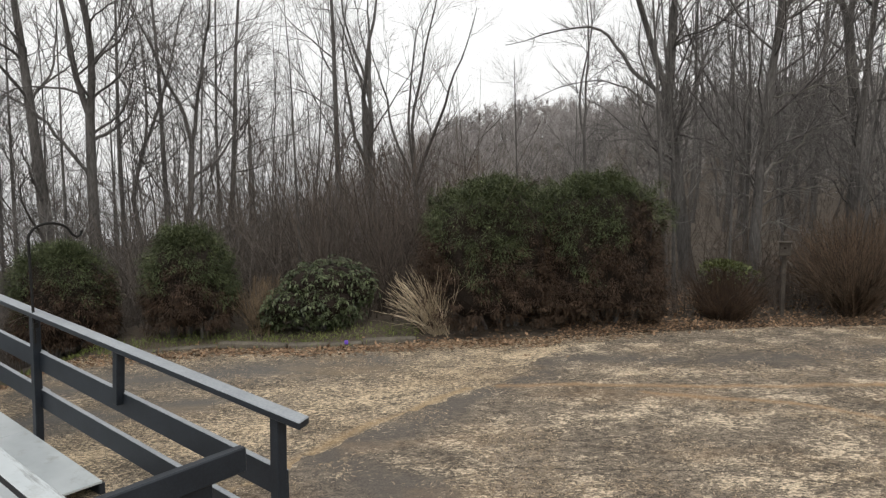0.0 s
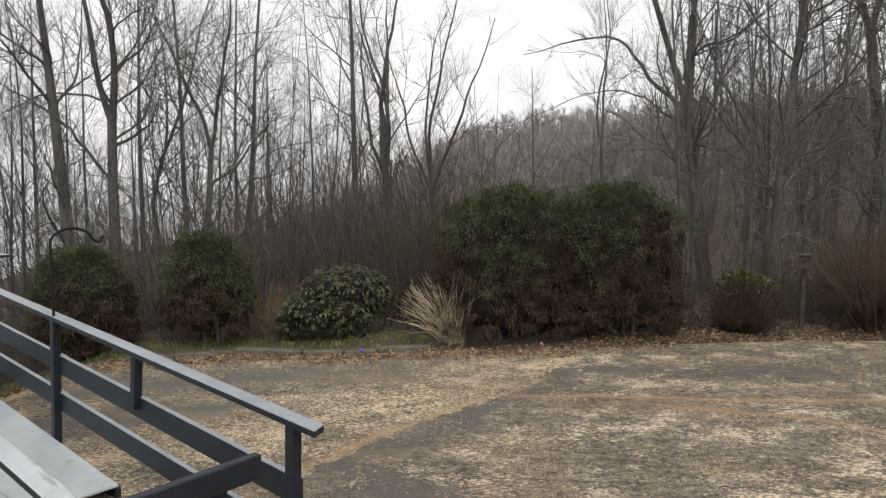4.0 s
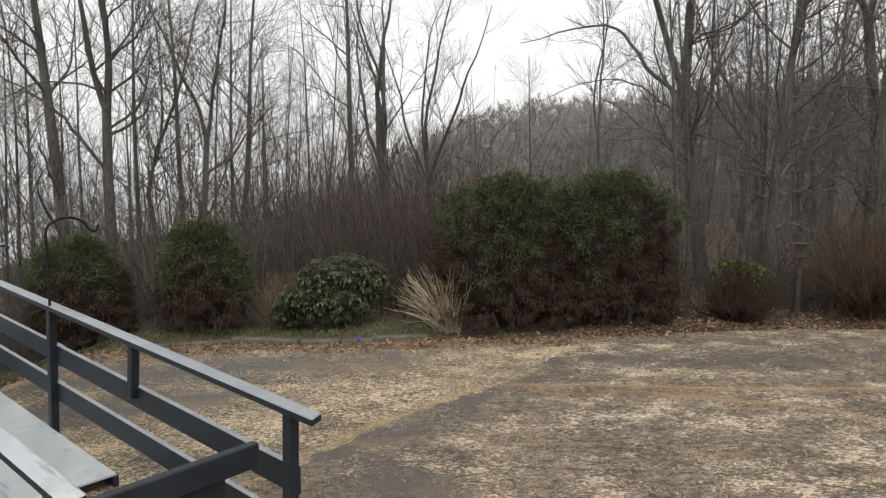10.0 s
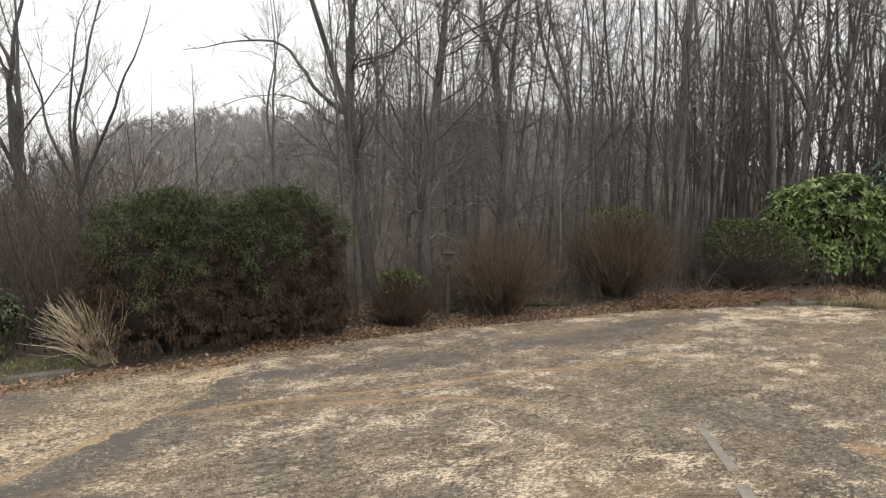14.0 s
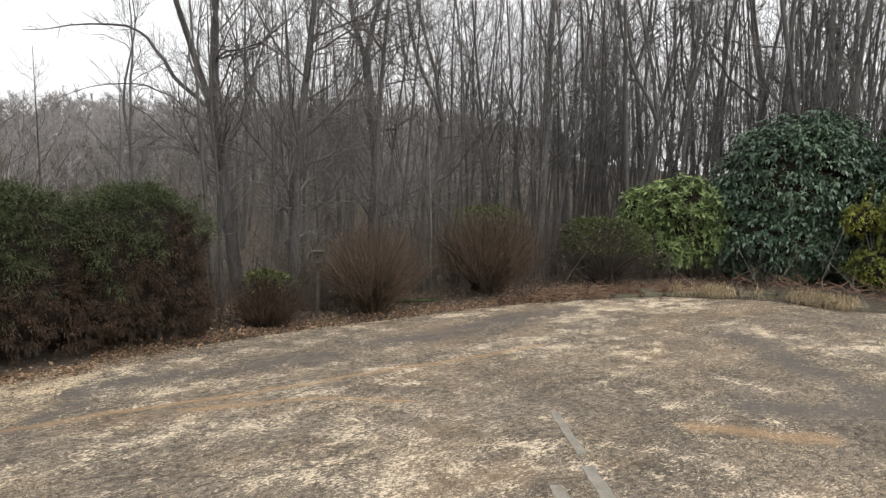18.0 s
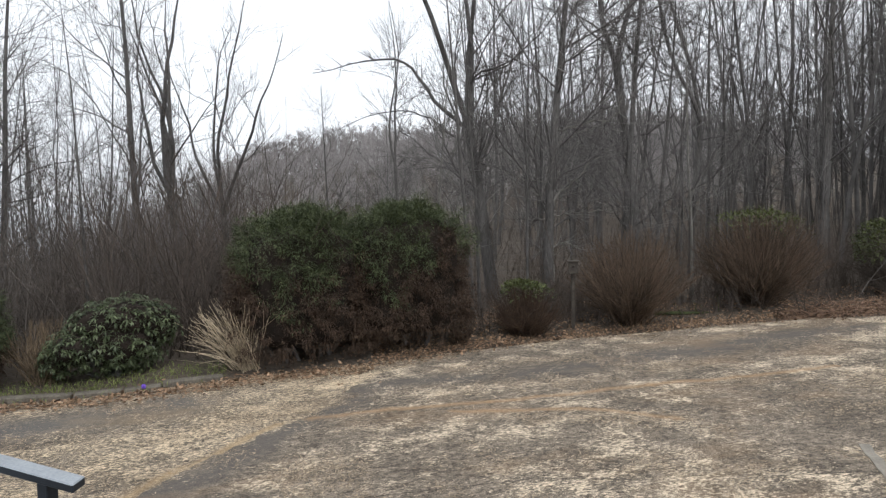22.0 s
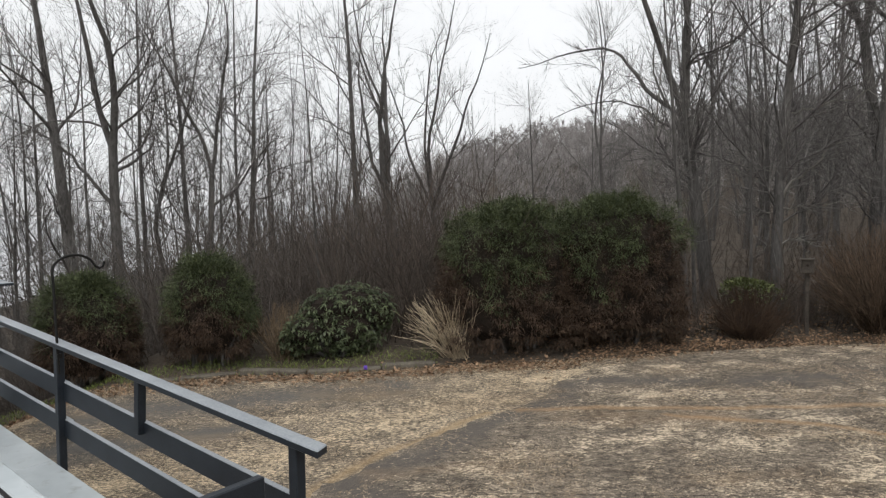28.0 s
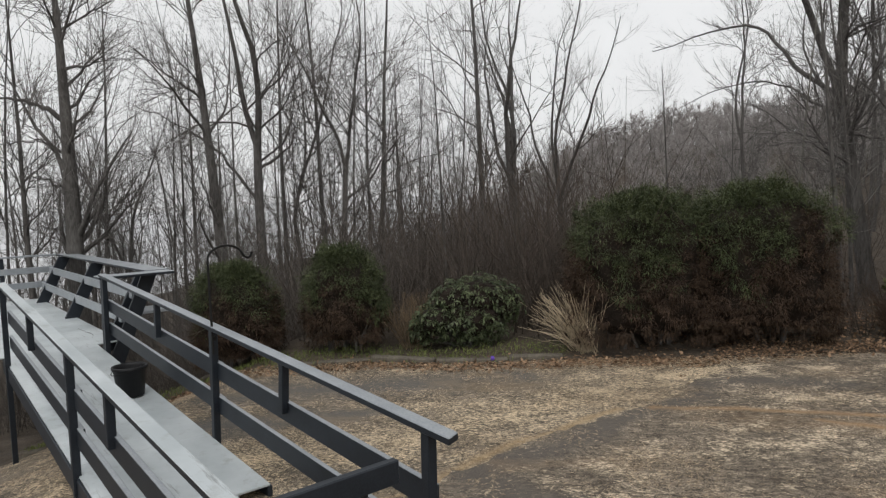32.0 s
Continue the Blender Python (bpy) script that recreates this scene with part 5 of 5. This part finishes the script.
part("handle", mesh_np("handle", v, q, M_IRON, True), None, bucket)

# plant hanger fixed to the rail post
HOOK_Z = 1.80
hook = thing("plant_hanger", "black iron shepherd's hook on the railing post", "plant hanger", RAMP @ pose(3.42, 0.03, 0))
t = np.linspace(0, 2.5, 14)
line = np.concatenate([[(0, 0, 0.95), (0, 0, 1.5), (0, 0, HOOK_Z)], np.stack([0 * t, -0.172 + 0.172 * np.cos(t), HOOK_Z + 0.02 + 0.125 * np.sin(t)], -1),
                       [(0, -0.345, HOOK_Z + 0.04), (0, -0.38, HOOK_Z + 0.015), (0, -0.412, HOOK_Z + 0.03), (0, -0.425, HOOK_Z + 0.07)]])
v, q = tubes(line[None], np.full((1, len(line)), 0.0115), 8, (1, 0, 0))
part("rod", mesh_np("rod", v, q, M_IRON, True), None, hook)
part("bracket", block((-0.02, -0.03, 1.08), (0.02, 0.012, 1.12), 0.003), M_IRON, hook)

# bird box on a post at the wood's edge
bx, by = 5.32, 10.3
bird = thing("bird_box", "small weathered bird box on a post", "bird box", pose(bx, by, float(ground_z(np.array(bx), np.array(by))), 0, 0, -25))
part("post", block((-0.032, 0.06, -0.2), (0.032, 0.12, 1.28), 0.01), M_BOX, bird)
part("box", block((-0.08, -0.09, 0.97), (0.08, 0.06, 1.17), 0.006), M_BOX, bird)
part("roof", block((-0.10, -0.13, 1.17), (0.10, 0.08, 1.192), 0.004), M_BOX, bird)
# the hole is a dark disc, its inner shade given by colour
part("entrance", lathe([(0.018, 0), (0.018, 0.004)], 16), M_INNER_SHADE, bird).matrix_world = bird.matrix_world @ pose(0, -0.09, 1.09, 90, 0, 0)

# straw and twigs strewn on the paving
rng = np.random.default_rng(12)
n = 260000
x, y = rng.uniform(-6, 13, n), rng.uniform(0.5, 10, n)
clump = np.array([noise.noise(Vector((a * 0.9, b * 1.4, 3.0))) + 0.5 * noise.noise(Vector((a * 3.1, b * 4.0, 7.0))) for a, b in zip(x, y)])
keep = (clump > rng.normal(0.20, 0.16, n)) & (np.hypot(x, y) < edge_r(np.degrees(np.arctan2(x, y)))) & ((x > 2.0) | (y > 4.5 + 0 * x))
x, y = x[keep], y[keep]
z = drive_z(x, y) + 0.026
p = np.stack([x, y, z], -1)
way = rng.normal(0, 1, p.shape) * [1, 1, 0.08] + [0, 0, 0.03]
v, f = blades(rng, p, way, rng.uniform(0.025, 0.065, len(x)), rng.uniform(0.004, 0.010, len(x)), 0.05)
tagged(new("straw", mesh_np("straw", v, f, M_STRAW)), "pale straw and leaf bits strewn on the drive", "straw", kind="stuff")

# low mossy wall and dead growth at the far corner
wall = thing("low_wall", "low mossy stone wall under dry grass", "wall", kind="structure")
rng = np.random.default_rng(9)
a = 52.0
while a < 80:
    r = float(edge_r(a)) + 0.12
    ln = rng.uniform(0.3, 0.6)
    da = math.degrees(ln / r)
    b = a + da * 0.98
    r2 = float(edge_r(b)) + 0.12
    p0 = Vector((r * math.sin(radians(a)), r * math.cos(radians(a)), 0))
    p1 = Vector((r2 * math.sin(radians(b)), r2 * math.cos(radians(b)), 0))
    d = p1 - p0
    hgt = rng.uniform(0.06, 0.2)
    bm = block((0, -0.14, -0.15), (d.length * 0.98, 0.14, hgt), 0.045)
    for w in bm.verts:
        w.co += Vector(rng.normal(0, 0.022, 3))
    ob = part("stone", bm, M_STONE, wall)
    ob.matrix_world = pose(p0.x, p0.y, float(drive_z(p0.x, p0.y)), 0, 0, math.degrees(math.atan2(d.y, d.x)))
    a += da
rng = np.random.default_rng(34)
n = 16000
a = rng.uniform(55, 80, n)
knot = np.sin(a * 0.83 + 2) + 0.6 * np.sin(a * 2.1 + 1) + 0.4 * np.sin(a * 5.3)
a = a[knot > rng.normal(0.3, 0.4, n)]
r = edge_r(a) + rng.normal(0.10, 0.16, len(a))
x, y = r * np.sin(np.radians(a)), r * np.cos(np.radians(a))
inward = np.stack([-np.sin(np.radians(a)), -np.cos(np.radians(a)), 0.9 + 0 * a], -1)
v, f = blades(rng, np.stack([x, y, drive_z(x, y) + 0.13], -1), inward + rng.normal(0, 0.9, inward.shape), rng.uniform(0.14, 0.44, len(a)), np.full(len(a), 0.008), 0.9)
tagged(new("dry_grass", mesh_np("dry_grass", v, f, M_HAY)), "dry tan grass hanging over the low wall", "grass", kind="stuff")
rng = np.random.default_rng(14)
n = 620
a = np.where(rng.random(n) < 0.6, rng.uniform(44, 57, n), rng.uniform(55, 76, n))
r = edge_r(a) + rng.uniform(0.0, 0.9, n)
x, y = r * np.sin(np.radians(a)), r * np.cos(np.radians(a))
p, rd = grow(rng, np.stack([x, y, ground_z(x, y) + 0.06 + 0.16 * (a > 60)], -1), rng.normal(0, 1, (n, 3)) * [1, 1, 0.2] + [0, 0, 0.25], np.where(rng.random(n) < 0.1, 1.0, 0.42) * rng.uniform(0.4, 1.2, n), rng.uniform(0.003, 0.009, n), 4, 0.12, -0.03, 0.4)
tagged(new("brushwood", mesh_np("brushwood", *tubes(p, rd, 4), M_DEAD)), "pile of dead reddish-brown twigs at the drive's edge", "brushwood", kind="stuff")

crocus = thing("crocus", "small purple flower at the drive's edge", "flower", pose(-1.36, 9.18, 0.0))
for k in range(6):
    bm = bmesh.new()
    bmesh.ops.create_icosphere(bm, subdivisions=2, radius=1)
    for w in bm.verts:
        w.co = Vector((w.co.x * 0.014 + 0.014, w.co.y * 0.010, w.co.z * 0.030 + 0.05))
    part("petal", bm, M_PURPLE, crocus).rotation_euler.z = k * math.pi / 3
part("stalk", block((-0.004, -0.004, -0.06), (0.004, 0.004, 0.03), 0.001), M_GRASS, crocus)

# mossy fallen branch in the leaf litter, and dead canes before the rhododendrons
M_MOSS = two_tone("mossy_bark", (0.025, 0.032, 0.012), (0.085, 0.10, 0.04), 8, 50, 0.95, 0.5, 0.01)
rng = np.random.default_rng(51)
log = thing("fallen_branch", "mossy fallen branch lying in brown leaves", "branch", pose(7.9, 10.55, float(ground_z(np.array(7.9), np.array(10.55))) + 0.05, 0, 0, -20))
line, rd = grow(rng, np.array([[-0.7, 0, 0.0]]), np.array([[1.0, 0.1, 0.04]]), np.array([1.6]), np.array([0.04]), 10, 0.06, 0.0, 0.35)
part("stem", mesh_np("stem", *tubes(line, rd, 7), M_MOSS, True), None, log)
for k in (3, 5, 6, 8):
    twig, tr = grow(rng, line[:, k], np.array([[rng.normal(0, 0.5), rng.normal(0, 0.5), 0.8]]), np.array([rng.uniform(0.25, 0.5)]), np.array([0.012]), 5, 0.2, 0.0, 0.3)
    part("twig", mesh_np("twig", *tubes(twig, tr, 5), M_MOSS, True), None, log)


def dead_cane(seed, x, y, height, lean):
    """A thin bare shoot with a few side twigs."""
    rng = np.random.default_rng(seed)
    cane = thing("dead_cane", "thin bare grey-brown cane standing in the litter", "cane", pose(x, y, float(ground_z(np.array(x), np.array(y)))), "dead canes")
    line, rd = grow(rng, np.array([[0, 0, -0.05]]), np.array([[lean[0], lean[1], 1.0]]), np.array([height]), np.array([0.011]), 8, 0.06, 0.0, 0.4)
    part("stem", mesh_np("stem", *tubes(line, rd, 5), M_BARK_PALE, True), None, cane)
    for k in (3, 5, 6):
        twig, tr = grow(rng, line[:, k], np.array([[rng.normal(0, 0.6), rng.normal(0, 0.6), 0.7]]), np.array([rng.uniform(0.25, 0.5)]), np.array([0.006]), 4, 0.1, 0.05, 0.4)
        part("twig", mesh_np("twig", *tubes(twig, tr, 4), M_BARK_PALE, True), None, cane)


for k, (x, y, h, lean) in enumerate([(14.72, 6.20, 1.5, (0.05, 0.0)), (14.9, 5.4, 1.0, (-0.35, 0.6)), (14.3, 7.2, 1.1, (-0.3, 0.5)), (12.3, 10.0, 1.9, (0.7, -0.7)), (11.4, 10.3, 1.3, (0.4, -0.3)), (9.0, 10.6, 1.2, (-0.5, 0.1))]):
    dead_cane(400 + k, x, y, h, lean)
